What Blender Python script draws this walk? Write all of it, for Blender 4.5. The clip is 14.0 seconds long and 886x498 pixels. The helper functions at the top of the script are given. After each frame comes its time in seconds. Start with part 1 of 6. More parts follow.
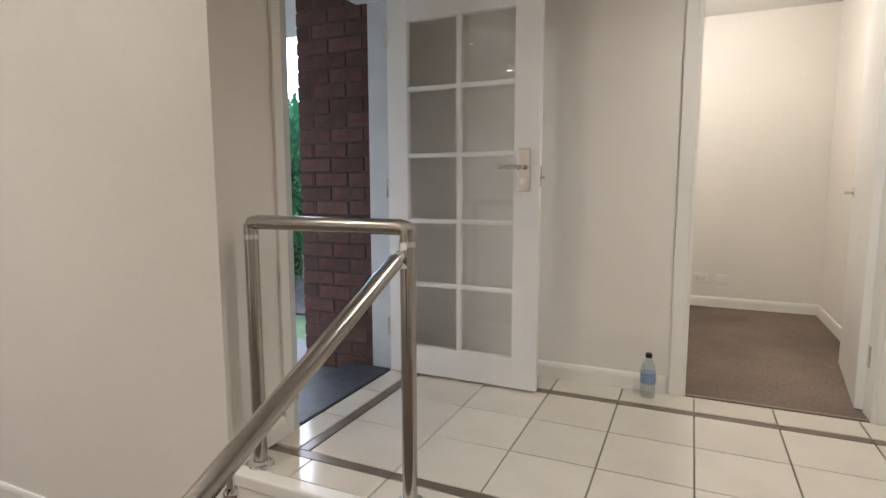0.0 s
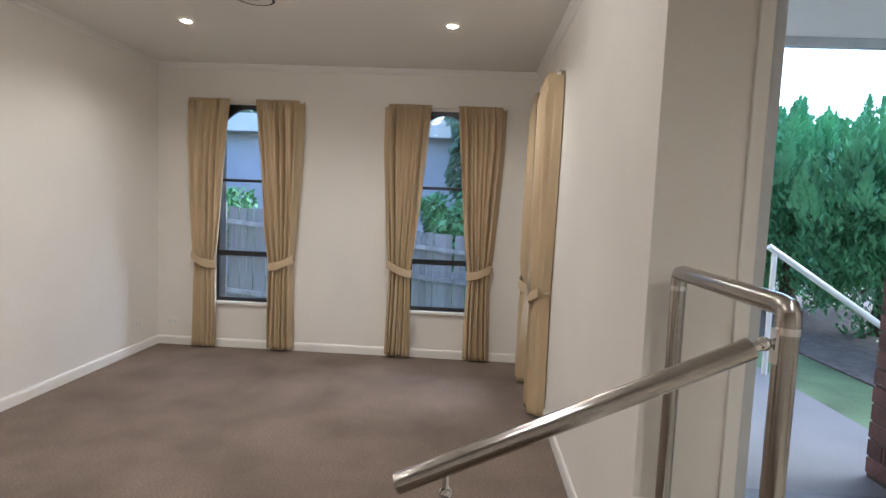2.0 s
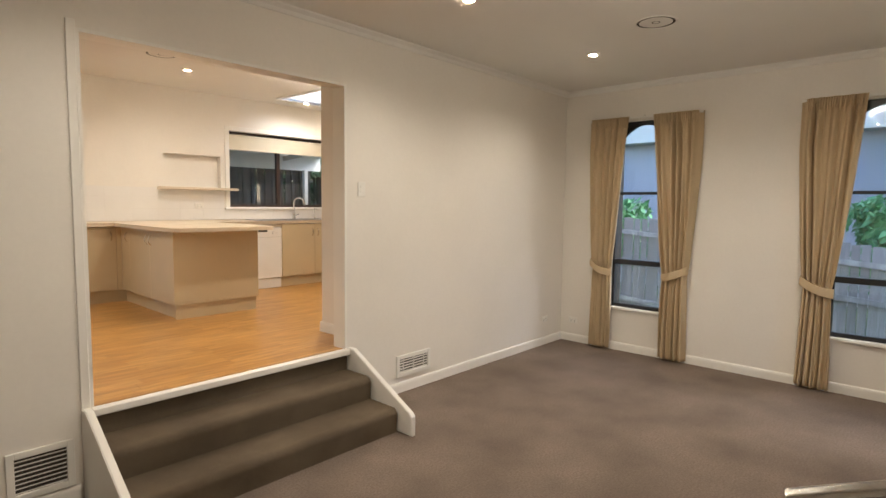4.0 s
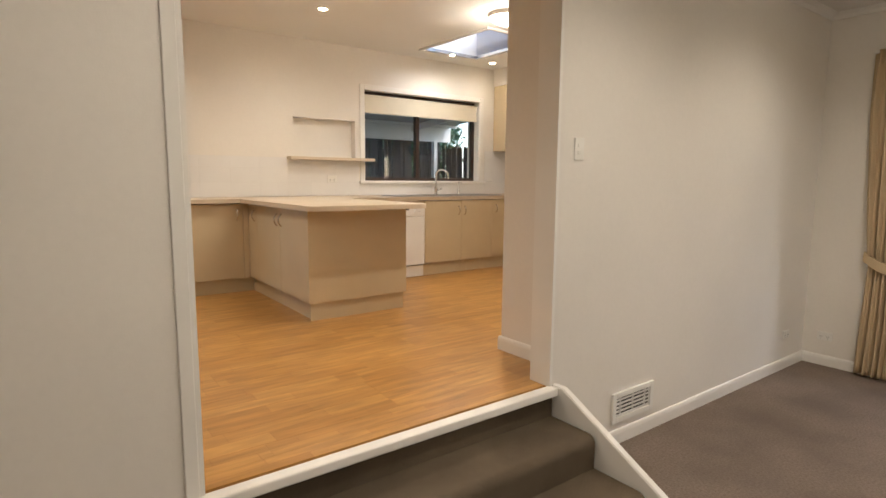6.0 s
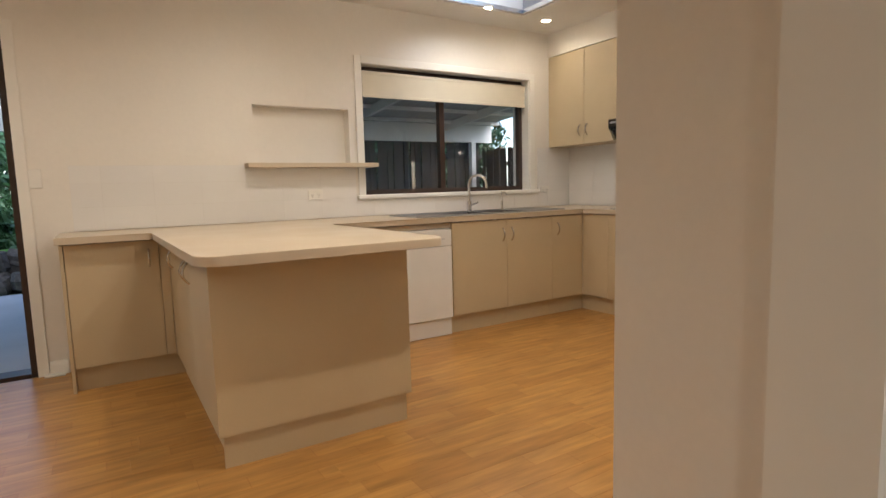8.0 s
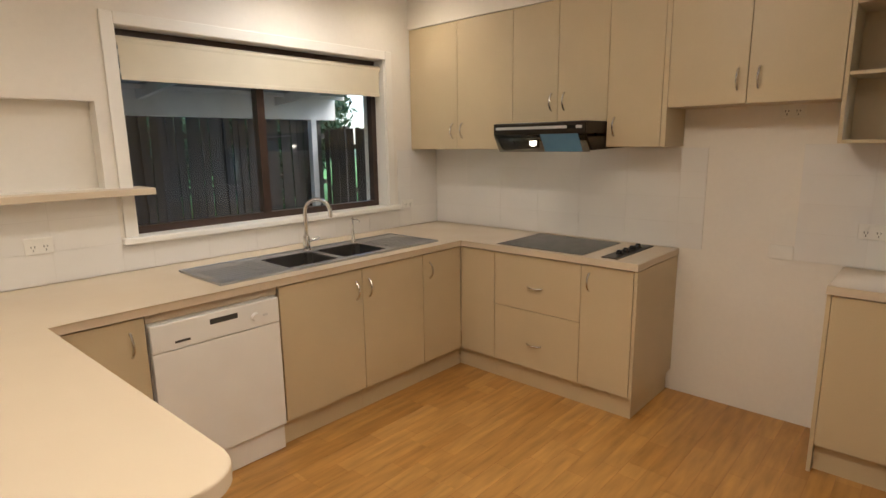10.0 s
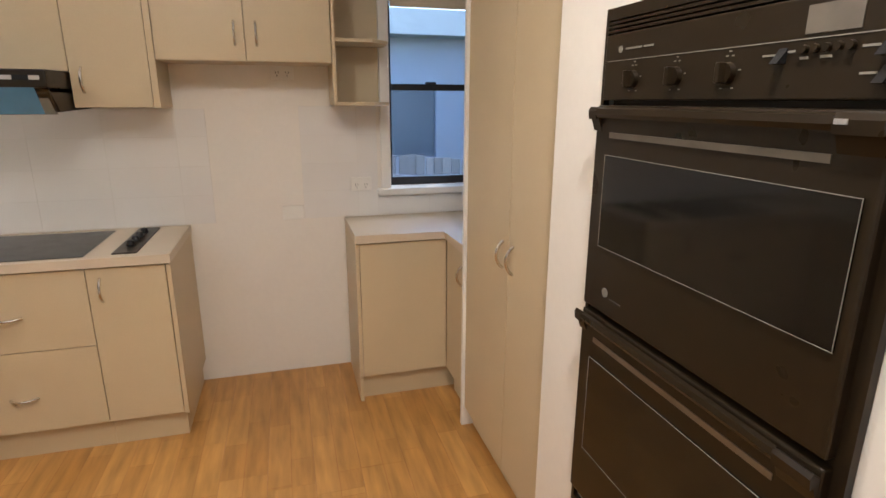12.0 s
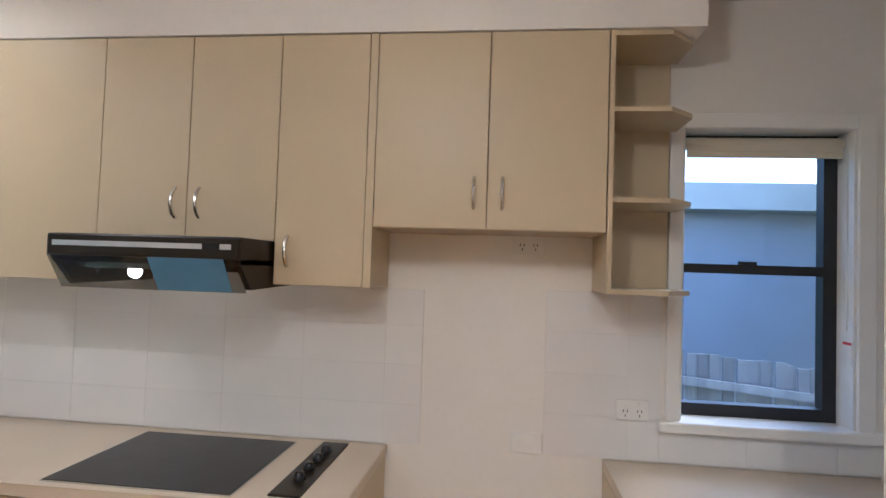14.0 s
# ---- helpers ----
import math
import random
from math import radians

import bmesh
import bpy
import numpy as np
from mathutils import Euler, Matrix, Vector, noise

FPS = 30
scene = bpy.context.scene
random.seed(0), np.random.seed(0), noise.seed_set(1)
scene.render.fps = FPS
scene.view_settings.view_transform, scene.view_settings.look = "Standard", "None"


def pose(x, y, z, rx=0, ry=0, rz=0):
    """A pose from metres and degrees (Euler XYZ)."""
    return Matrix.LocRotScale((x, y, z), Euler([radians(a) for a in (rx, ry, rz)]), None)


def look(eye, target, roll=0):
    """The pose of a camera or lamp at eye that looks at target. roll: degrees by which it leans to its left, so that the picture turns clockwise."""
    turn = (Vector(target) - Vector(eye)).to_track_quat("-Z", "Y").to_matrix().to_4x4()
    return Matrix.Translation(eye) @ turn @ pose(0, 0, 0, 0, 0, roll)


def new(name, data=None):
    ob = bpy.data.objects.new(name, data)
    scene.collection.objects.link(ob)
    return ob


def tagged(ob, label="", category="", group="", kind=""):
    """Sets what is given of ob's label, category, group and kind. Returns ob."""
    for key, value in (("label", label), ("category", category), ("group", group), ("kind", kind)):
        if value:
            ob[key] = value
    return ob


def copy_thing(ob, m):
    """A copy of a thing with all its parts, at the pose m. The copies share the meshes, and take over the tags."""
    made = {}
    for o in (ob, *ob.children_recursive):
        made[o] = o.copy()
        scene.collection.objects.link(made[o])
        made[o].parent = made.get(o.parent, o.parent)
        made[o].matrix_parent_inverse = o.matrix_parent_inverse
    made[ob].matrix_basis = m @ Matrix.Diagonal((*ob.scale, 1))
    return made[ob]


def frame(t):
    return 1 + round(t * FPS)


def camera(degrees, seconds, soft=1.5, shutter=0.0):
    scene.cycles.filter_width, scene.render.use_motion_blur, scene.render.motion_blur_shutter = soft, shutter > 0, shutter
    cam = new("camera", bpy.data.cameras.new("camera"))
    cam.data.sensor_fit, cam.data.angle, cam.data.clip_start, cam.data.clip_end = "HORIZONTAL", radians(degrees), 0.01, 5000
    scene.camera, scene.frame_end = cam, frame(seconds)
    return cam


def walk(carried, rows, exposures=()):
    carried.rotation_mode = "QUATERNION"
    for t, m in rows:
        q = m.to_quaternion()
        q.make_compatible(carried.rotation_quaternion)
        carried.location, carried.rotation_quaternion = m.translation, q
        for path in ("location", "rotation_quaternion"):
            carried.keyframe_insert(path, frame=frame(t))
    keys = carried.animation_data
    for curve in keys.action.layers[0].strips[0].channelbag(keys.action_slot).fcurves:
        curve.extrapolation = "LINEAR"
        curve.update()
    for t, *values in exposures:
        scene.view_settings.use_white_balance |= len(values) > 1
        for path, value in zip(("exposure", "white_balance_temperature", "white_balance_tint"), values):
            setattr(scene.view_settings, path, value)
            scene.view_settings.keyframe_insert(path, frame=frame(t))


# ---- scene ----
cam = camera(77.8, 14.0, soft=1.5)
PATH = [
    (0, (0.88, 1.349, 1.575), (0.062, 3.159, 1.338), -0.1),
    (0.5, (1.143, 1.619, 1.541), (-0.197, 3.09, 1.341), -0.1),
    (0.8, (1.249, 1.728, 1.583), (-0.373, 2.878, 1.368), 0.5),
    (1, (1.288, 1.81, 1.589), (-0.431, 2.814, 1.386), 0.2),
    (1.5, (1.274, 2.032, 1.608), (-0.628, 2.634, 1.465), 3.2),
    (1.6, (1.28, 2.069, 1.614), (-0.66, 2.535, 1.468), 3.4),
    (2, (1.312, 2.169, 1.632), (-0.679, 2.072, 1.472), 2.4),
    (2.5, (1.4, 2.352, 1.678), (-0.503, 1.781, 1.449), 1.9),
    (3, (1.455, 2.376, 1.705), (-0.324, 1.473, 1.557), -0.3),
    (3.5, (1.51, 2.329, 1.683), (-0.126, 1.188, 1.533), 0.2),
    (4, (1.555, 2.251, 1.66), (0.08, 0.911, 1.495), 0.7),
    (4.2, (1.561, 2.19, 1.644), (0.151, 0.779, 1.491), 0.9),
    (6.3, (0.853, 0.464, 1.584), (-0.28, -1.165, 1.334), 0.7),
    (6.5, (0.697, 0.292, 1.545), (-0.385, -1.376, 1.323), 0.7),
    (7, (0.347, -0.181, 1.559), (-0.64, -1.907, 1.341), -0.7),
    (7.2, (0.221, -0.375, 1.554), (-0.834, -2.061, 1.348), -1.2),
    (9.3, (-0.897, -1.57, 1.944), (-1.916, -3.256, 1.601), -1.5),
    (9.5, (-0.975, -1.721, 1.999), (-2.036, -3.373, 1.615), -1.5),
    (10, (-1.098, -2.007, 2.036), (-2.548, -3.331, 1.657), -0.8),
    (10.5, (-1.239, -2.291, 2.044), (-3.089, -2.949, 1.663), -1.9),
    (11, (-1.367, -2.362, 2.056), (-3.323, -2.395, 1.644), -3.4),
    (11.5, (-1.36, -2.504, 2.046), (-3.244, -2.078, 1.527), -2.0),
    (12, (-1.354, -2.628, 2.037), (-3.211, -2.101, 1.514), 0.2),
    (12.5, (-1.506, -2.669, 2.02), (-3.4, -2.274, 1.511), 0.5),
    (13, (-1.812, -2.619, 2.027), (-3.752, -2.396, 1.596), 0.1),
    (13.5, (-2.061, -2.659, 2.048), (-4.054, -2.619, 1.883), 1.2),
    (14, (-2.345, -2.702, 2.072), (-4.33, -2.933, 2.145), 1.9),
]

EXPOSURE = [(0.0, 2.41, 5700, 11), (0.5, 2.35, 5500, 11), (1.0, 2.39, 5250, 11), (1.5, 2.44, 5250, 11), (2.5, 2.37, 5900, 10), (3.0, 2.39, 6300, 10), (6.5, 2.09, 6300, 11), (7.0, 1.99, 6000, 11), (9.5, 1.76, 6550, 10), (10.0, 1.89, 6350, 10), (10.5, 2.07, 5900, 10), (11.0, 2.24, 5750, 10), (12.0, 2.29, 5650, 11), (12.5, 2.33, 5500, 11), (13.0, 2.31, 5350, 11), (14.0, 2.21, 5100, 11)]
walk(cam, [(t, look(eye, target, roll)) for t, eye, target, roll in PATH], EXPOSURE)
SKY, WARM, LW, KWATT, OWATT = 0.15, (1.0, 0.875, 0.72), 15.6, 15.0, 5.0

# ---------------------------------------------------------------- world, lights
WORLD = bpy.data.worlds.new("overcast_sky")
scene.world = WORLD
WORLD.use_nodes = True
wn = WORLD.node_tree.nodes
wl = WORLD.node_tree.links
wn.clear()
sky = wn.new("ShaderNodeTexSky")
sky.sky_type, sky.sun_disc = "NISHITA", False
sky.sun_elevation, sky.sun_rotation, sky.dust_density, sky.ozone_density = radians(40), radians(340), 1.5, 2.5
bg = wn.new("ShaderNodeBackground")
bg.inputs["Strength"].default_value = SKY
wo = wn.new("ShaderNodeOutputWorld")
wl.new(sky.outputs[0], bg.inputs[0])
wl.new(bg.outputs[0], wo.inputs[0])
sun = new("sun", bpy.data.lights.new("sun", "SUN"))
sun.data.energy, sun.data.angle, sun.data.color = 1.25, radians(55), (1.0, 0.97, 0.92)
sun.matrix_world = pose(0, 0, 12, 50, 0, 200)

# ---------------------------------------------------------------- materials


def mat(name, color, rough=0.5, metal=0.0, var=0.0, scale=8.0, bump=0.0, bscale=60.0, spec=0.5, coat=0.0, fine=0.0, fscale=300.0, tint=None, rand=0.0, stretch=(1, 1, 1), rvar=0.0):
    """Principled material with variation at two scales, bump and roughness variation, in object space (metres)."""
    m = bpy.data.materials.new(name)
    m.use_nodes = True
    nt = m.node_tree
    p = nt.nodes["Principled BSDF"]
    p.inputs["Roughness"].default_value, p.inputs["Metallic"].default_value = rough, metal
    p.inputs["Specular IOR Level"].default_value, p.inputs["Coat Weight"].default_value = spec, coat
    p.inputs["Base Color"].default_value = (*color, 1)
    tc = nt.nodes.new("ShaderNodeTexCoord")
    mp = nt.nodes.new("ShaderNodeMapping")
    mp.inputs["Scale"].default_value = stretch
    nt.links.new(tc.outputs["Object"], mp.inputs[0])

    def noisy(sc, detail):
        n = nt.nodes.new("ShaderNodeTexNoise")
        n.inputs["Scale"].default_value, n.inputs["Detail"].default_value = sc, detail
        nt.links.new(mp.outputs[0], n.inputs["Vector"])
        return n

    def mixed(fac, a_socket, a_col, b_col):
        mx = nt.nodes.new("ShaderNodeMix")
        mx.data_type = "RGBA"
        if a_socket is not None:
            nt.links.new(a_socket, mx.inputs[6])
        else:
            mx.inputs[6].default_value = (*a_col, 1)
        mx.inputs[7].default_value = (*b_col, 1)
        nt.links.new(fac, mx.inputs[0])
        return mx.outputs[2]

    col = None
    if var:
        n = noisy(scale, 4)
        rmp = nt.nodes.new("ShaderNodeMapRange")
        rmp.inputs[1].default_value, rmp.inputs[2].default_value = 0.3, 0.7
        nt.links.new(n.outputs[0], rmp.inputs[0])
        dark = tint or tuple(c * (1 - var) for c in color)
        light = tuple(min(1, c * (1 + var * 0.5)) for c in color)
        col = mixed(rmp.outputs[0], None, light, dark)
    if fine:
        n = noisy(fscale, 3)
        rmp = nt.nodes.new("ShaderNodeMapRange")
        rmp.inputs[1].default_value, rmp.inputs[2].default_value, rmp.inputs[4].default_value = 0.35, 0.75, fine
        nt.links.new(n.outputs[0], rmp.inputs[0])
        col = mixed(rmp.outputs[0], col, color, tuple(c * 0.45 for c in color))
    if rand:
        oi = nt.nodes.new("ShaderNodeObjectInfo")
        hsv = nt.nodes.new("ShaderNodeHueSaturation")
        rmp = nt.nodes.new("ShaderNodeMapRange")
        rmp.inputs[3].default_value, rmp.inputs[4].default_value = 1 - rand, 1 + rand
        nt.links.new(oi.outputs["Random"], rmp.inputs[0])
        nt.links.new(rmp.outputs[0], hsv.inputs["Value"])
        if col is not None:
            nt.links.new(col, hsv.inputs["Color"])
        else:
            hsv.inputs["Color"].default_value = (*color, 1)
        col = hsv.outputs[0]
    if col is not None:
        nt.links.new(col, p.inputs["Base Color"])
    if rvar:
        n = noisy(scale * 1.7, 3)
        rmp = nt.nodes.new("ShaderNodeMapRange")
        rmp.inputs[1].default_value, rmp.inputs[2].default_value = 0.3, 0.7
        rmp.inputs[3].default_value, rmp.inputs[4].default_value = max(0.02, rough - rvar), min(1, rough + rvar)
        nt.links.new(n.outputs[0], rmp.inputs[0])
        nt.links.new(rmp.outputs[0], p.inputs["Roughness"])
    if bump:
        n = noisy(bscale, 5)
        b = nt.nodes.new("ShaderNodeBump")
        b.inputs["Strength"].default_value, b.inputs["Distance"].default_value = bump, 0.004
        nt.links.new(n.outputs[0], b.inputs["Height"])
        nt.links.new(b.outputs[0], p.inputs["Normal"])
    return m


def glass_mat(name, tint=(0.965, 0.975, 0.982), rough=0.0):
    m = bpy.data.materials.new(name)
    m.use_nodes = True
    nt = m.node_tree
    nt.nodes.clear()
    out = nt.nodes.new("ShaderNodeOutputMaterial")
    tr = nt.nodes.new("ShaderNodeBsdfTransparent")
    tr.inputs[0].default_value = (*tint, 1)
    gl = nt.nodes.new("ShaderNodeBsdfGlossy")
    gl.inputs["Roughness"].default_value = rough
    lw = nt.nodes.new("ShaderNodeLayerWeight")
    lw.inputs[0].default_value = 0.5
    pw = nt.nodes.new("ShaderNodeMath")
    pw.operation = "POWER"
    pw.inputs[1].default_value = 4.0
    nt.links.new(lw.outputs["Facing"], pw.inputs[0])
    ma = nt.nodes.new("ShaderNodeMath")
    ma.operation, ma.use_clamp = "MULTIPLY_ADD", True
    ma.inputs[1].default_value, ma.inputs[2].default_value = 0.9, 0.045
    nt.links.new(pw.outputs[0], ma.inputs[0])
    mx = nt.nodes.new("ShaderNodeMixShader")
    nt.links.new(ma.outputs[0], mx.inputs[0])
    nt.links.new(tr.outputs[0], mx.inputs[1])
    nt.links.new(gl.outputs[0], mx.inputs[2])
    nt.links.new(mx.outputs[0], out.inputs[0])
    return m


def glow_mat(name, color, strength):
    m = bpy.data.materials.new(name)
    m.use_nodes = True
    p = m.node_tree.nodes["Principled BSDF"]
    p.inputs["Base Color"].default_value = (0.9, 0.9, 0.9, 1)
    p.inputs["Emission Color"].default_value, p.inputs["Emission Strength"].default_value = (*color, 1), strength
    return m


PAINT = mat("wall_paint", (0.80, 0.765, 0.705), 0.55, var=0.035, scale=1.3, bump=0.10, bscale=170, fine=0.04, fscale=40, rvar=0.08)
CEIL = mat("ceiling_paint", (0.80, 0.785, 0.75), 0.8, var=0.03, scale=1.0, bump=0.06, bscale=120)
TRIM = mat("gloss_white_trim", (0.82, 0.80, 0.75), 0.3, var=0.03, scale=4, bump=0.03, bscale=30)
DOORW = mat("white_door_paint", (0.82, 0.81, 0.78), 0.32, var=0.04, scale=3, bump=0.04, bscale=40, fine=0.03, fscale=25)
JAMB = mat("grey_jamb_paint", (0.55, 0.57, 0.58), 0.4, var=0.08, scale=6)
CARPET = mat("brown_carpet", (0.245, 0.192, 0.153), 0.95, var=0.30, scale=1.7, bump=1.0, bscale=420, spec=0.15, fine=0.6, fscale=75)
STAIRC = mat("stair_carpet", (0.150, 0.116, 0.080), 0.95, var=0.3, scale=3, bump=1.0, bscale=420, spec=0.15, fine=0.55, fscale=260)
CAB = mat("beige_laminate", (0.57, 0.465, 0.300), 0.42, var=0.04, scale=3, bump=0.05, bscale=300, fine=0.06, fscale=180)
CABEDGE = mat("beige_edge", (0.50, 0.41, 0.30), 0.5, var=0.05, scale=6)
TOPM = mat("speckled_worktop", (0.62, 0.52, 0.39), 0.36, var=0.02, scale=2, fine=0.0, fscale=700, bump=0.04, bscale=200, rvar=0.08)
# near black for shade in gaps and recesses, and for dark print
GAP = mat("shade_and_dark_print", (0.05, 0.045, 0.04), 0.9, var=0.3, scale=10)
STEEL = mat("brushed_steel", (0.46, 0.44, 0.41), 0.17, 1.0, var=0.10, scale=20, bump=0.05, bscale=400, stretch=(1, 1, 14))
SINKM = mat("sink_steel", (0.50, 0.51, 0.53), 0.36, 1.0, var=0.03, scale=4)
# darker than the rim steel: the bowls' shade and dark reflections are in the colour
BOWLM = mat("shaded_bowl_steel", (0.36, 0.35, 0.34), 0.34, 1.0, var=0.06, scale=5, rvar=0.05)
CHROME = mat("chrome", (0.78, 0.78, 0.78), 0.10, 1.0, var=0.05, scale=10)
NICKEL = mat("satin_nickel", (0.68, 0.665, 0.64), 0.24, 1.0, var=0.08, scale=12)
BLACKG = mat("black_glass", (0.012, 0.012, 0.013), 0.22, var=0.2, scale=6, spec=0.35, rvar=0.04)
BLACKP = mat("black_enamel", (0.017, 0.0115, 0.006), 0.30, var=0.10, scale=5, bump=0.03, bscale=250, spec=0.28, rvar=0.03)
OVENG = mat("oven_glass", (0.008, 0.007, 0.006), 0.08, var=0.2, scale=3, spec=0.4)
SILVERD = mat("dull_strip", (0.22, 0.20, 0.17), 0.35, 0.7, var=0.15, scale=20)
SILVER = mat("silver_strip", (0.62, 0.62, 0.62), 0.35, 0.8, var=0.06, scale=20)
PRINT = mat("pale_print", (0.21, 0.20, 0.17), 0.6, var=0.1, scale=30)
BLUEF = mat("blue_film", (0.10, 0.25, 0.42), 0.22, var=0.1, scale=12)
WHITEP = mat("white_plastic", (0.80, 0.785, 0.74), 0.35, var=0.03, scale=12)
APPL = mat("white_enamel", (0.80, 0.79, 0.76), 0.25, var=0.03, scale=5)
TILE = mat("cream_floor_tile", (0.66, 0.62, 0.53), 0.16, var=0.07, scale=3.5, bump=0.05, bscale=25, rand=0.04, fine=0.05, fscale=60, rvar=0.06)
STRIPT = mat("dark_strip_tile", (0.16, 0.125, 0.09), 0.28, var=0.25, scale=14, rand=0.10)
GROUT = mat("grout", (0.25, 0.21, 0.17), 0.9, var=0.2, scale=20)
SPLASH = mat("white_splash_tile", (0.77, 0.755, 0.73), 0.28, var=0.035, scale=2.5, bump=0.06, bscale=18, rand=0.018)
SPLASHG = mat("white_grout", (0.72, 0.70, 0.66), 0.85, var=0.1, scale=20)
BRICK = mat("dark_red_brick", (0.118, 0.055, 0.046), 0.85, var=0.4, scale=9, bump=0.7, bscale=90, fine=0.4, fscale=70, rand=0.22, tint=(0.075, 0.042, 0.035))
MORTAR = mat("dark_mortar", (0.075, 0.058, 0.052), 0.95, var=0.2, scale=20, bump=0.6, bscale=150)
CURT = mat("ochre_curtain", (0.59, 0.46, 0.29), 0.8, var=0.10, scale=6, bump=0.35, bscale=500, fine=0.22, fscale=500, spec=0.3, stretch=(1, 1, 0.35))
BLIND = mat("cream_blind", (0.66, 0.60, 0.47), 0.7, var=0.04, scale=6, bump=0.1, bscale=500)
ALUB = mat("black_aluminium", (0.02, 0.02, 0.022), 0.4, var=0.2, scale=10)
ALUBR = mat("brown_aluminium", (0.045, 0.025, 0.018), 0.4, var=0.2, scale=10)
GLASS = glass_mat("window_glass")
DARKGLASS = glass_mat("tinted_visor", (0.62, 0.63, 0.62), 0.03)
GRASS = mat("lawn", (0.13, 0.33, 0.07), 0.9, var=0.35, scale=3, bump=1.0, bscale=60, fine=0.5, fscale=50)
GRASSF = mat("muted_front_lawn", (0.12, 0.19, 0.09), 0.9, var=0.45, scale=2.2, bump=1.0, bscale=60, fine=0.5, fscale=50)
CONC = mat("concrete", (0.16, 0.165, 0.175), 0.85, var=0.15, scale=1.5, bump=0.3, bscale=120, fine=0.2, fscale=90)
SLATE = mat("dark_slate_sill", (0.07, 0.075, 0.085), 0.55, var=0.3, scale=14, bump=0.3, bscale=60)
LEAF = mat("shrub_leaf", (0.15, 0.40, 0.16), 0.55, var=0.5, scale=1.8, fine=0.3, fscale=9)
LEAFD = mat("tree_leaf", (0.15, 0.25, 0.15), 0.6, var=0.5, scale=1.2, fine=0.3, fscale=6)
LEAFK = mat("dark_shrub_leaf", (0.030, 0.085, 0.032), 0.6, var=0.5, scale=1.2, fine=0.3, fscale=6)
BARK = mat("bark", (0.12, 0.085, 0.06), 0.95, var=0.4, scale=12, bump=0.9, bscale=40, stretch=(1, 1, 0.2))
PALE = mat("weathered_paling", (0.34, 0.345, 0.365), 0.9, var=0.35, scale=9, bump=0.6, bscale=60, rand=0.2, stretch=(1, 1, 0.08), fine=0.3, fscale=40)
DARKPALE = mat("dark_paling", (0.045, 0.042, 0.038), 0.85, var=0.35, scale=9, bump=0.6, bscale=60, rand=0.25, stretch=(1, 1, 0.08))
PATIO = mat("pale_patio_concrete", (0.50, 0.50, 0.50), 0.8, var=0.12, scale=1.2, bump=0.25, bscale=120, fine=0.12, fscale=90)
NGLASS = mat("dull_window_glass", (0.20, 0.22, 0.25), 0.25, var=0.1, scale=2)
MULCH = mat("bark_mulch", (0.15, 0.125, 0.105), 0.95, var=0.45, scale=14, bump=1.0, bscale=45, fine=0.5, fscale=40)
STONE = mat("basalt_stone", (0.085, 0.075, 0.068), 0.9, var=0.4, scale=5, bump=0.9, bscale=30, rand=0.3)
ROOFM = mat("corrugated_sheet", (0.36, 0.37, 0.36), 0.5, 0.2, var=0.12, scale=2, fine=0.1, fscale=20)
CLEAR = glass_mat("clear_roof_sheet", (0.85, 0.9, 0.95), 0.15)
TIMBERW = mat("painted_beam", (0.62, 0.61, 0.57), 0.6, var=0.08, scale=6)
RENDERW = mat("grey_render", (0.50, 0.50, 0.56), 0.85, var=0.08, scale=2, bump=0.2, bscale=80)
WATER = glass_mat("clear_bottle", (0.90, 0.93, 0.94), 0.03)
LABELB = mat("blue_label", (0.25, 0.34, 0.50), 0.5, var=0.1, scale=30)
SKYL = glass_mat("skylight_sheet", (0.36, 0.48, 0.60), 0.25)
LAMP = glow_mat("downlight_led", (1.0, 0.80, 0.55), 22.0)
OYST = glow_mat("oyster_glow", (1.0, 0.84, 0.62), 3.5)
HOODSPOT = glow_mat("hood_bright_spot", (1.0, 0.88, 0.70), 9.0)

# laminate boards: strip pattern along the grain
BOARD = bpy.data.materials.new("timber_laminate")
BOARD.use_nodes = True
_n, _l = BOARD.node_tree.nodes, BOARD.node_tree.links
_p = _n["Principled BSDF"]
_tc, _oi = _n.new("ShaderNodeTexCoord"), _n.new("ShaderNodeObjectInfo")
_mp = _n.new("ShaderNodeMapping")
_l.new(_tc.outputs["Object"], _mp.inputs[0])
_off = _n.new("ShaderNodeCombineXYZ")
_ml = _n.new("ShaderNodeMath")
_ml.operation = "MULTIPLY"
_ml.inputs[1].default_value = 37.0
_l.new(_oi.outputs["Random"], _ml.inputs[0])
_l.new(_ml.outputs[0], _off.inputs[0])
_l.new(_off.outputs[0], _mp.inputs["Location"])
_bk = _n.new("ShaderNodeTexBrick")
_bk.inputs["Color1"].default_value, _bk.inputs["Color2"].default_value = (0.51, 0.272, 0.078, 1), (0.405, 0.200, 0.050, 1)
_bk.inputs["Mortar"].default_value = (0.36, 0.15, 0.04, 1)
_bk.inputs["Scale"].default_value, _bk.inputs["Mortar Size"].default_value = 1.0, 0.0012
_bk.inputs["Brick Width"].default_value, _bk.inputs["Row Height"].default_value = 0.46, 0.0965
_bk.offset = 0.37
_l.new(_mp.outputs[0], _bk.inputs["Vector"])
_mp2 = _n.new("ShaderNodeMapping")
_mp2.inputs["Scale"].default_value = (1.5, 11, 2)
_l.new(_mp.outputs[0], _mp2.inputs[0])
_g = _n.new("ShaderNodeTexNoise")
_g.inputs["Scale"].default_value, _g.inputs["Detail"].default_value = 2.4, 7
_l.new(_mp2.outputs[0], _g.inputs["Vector"])
_mr = _n.new("ShaderNodeMapRange")
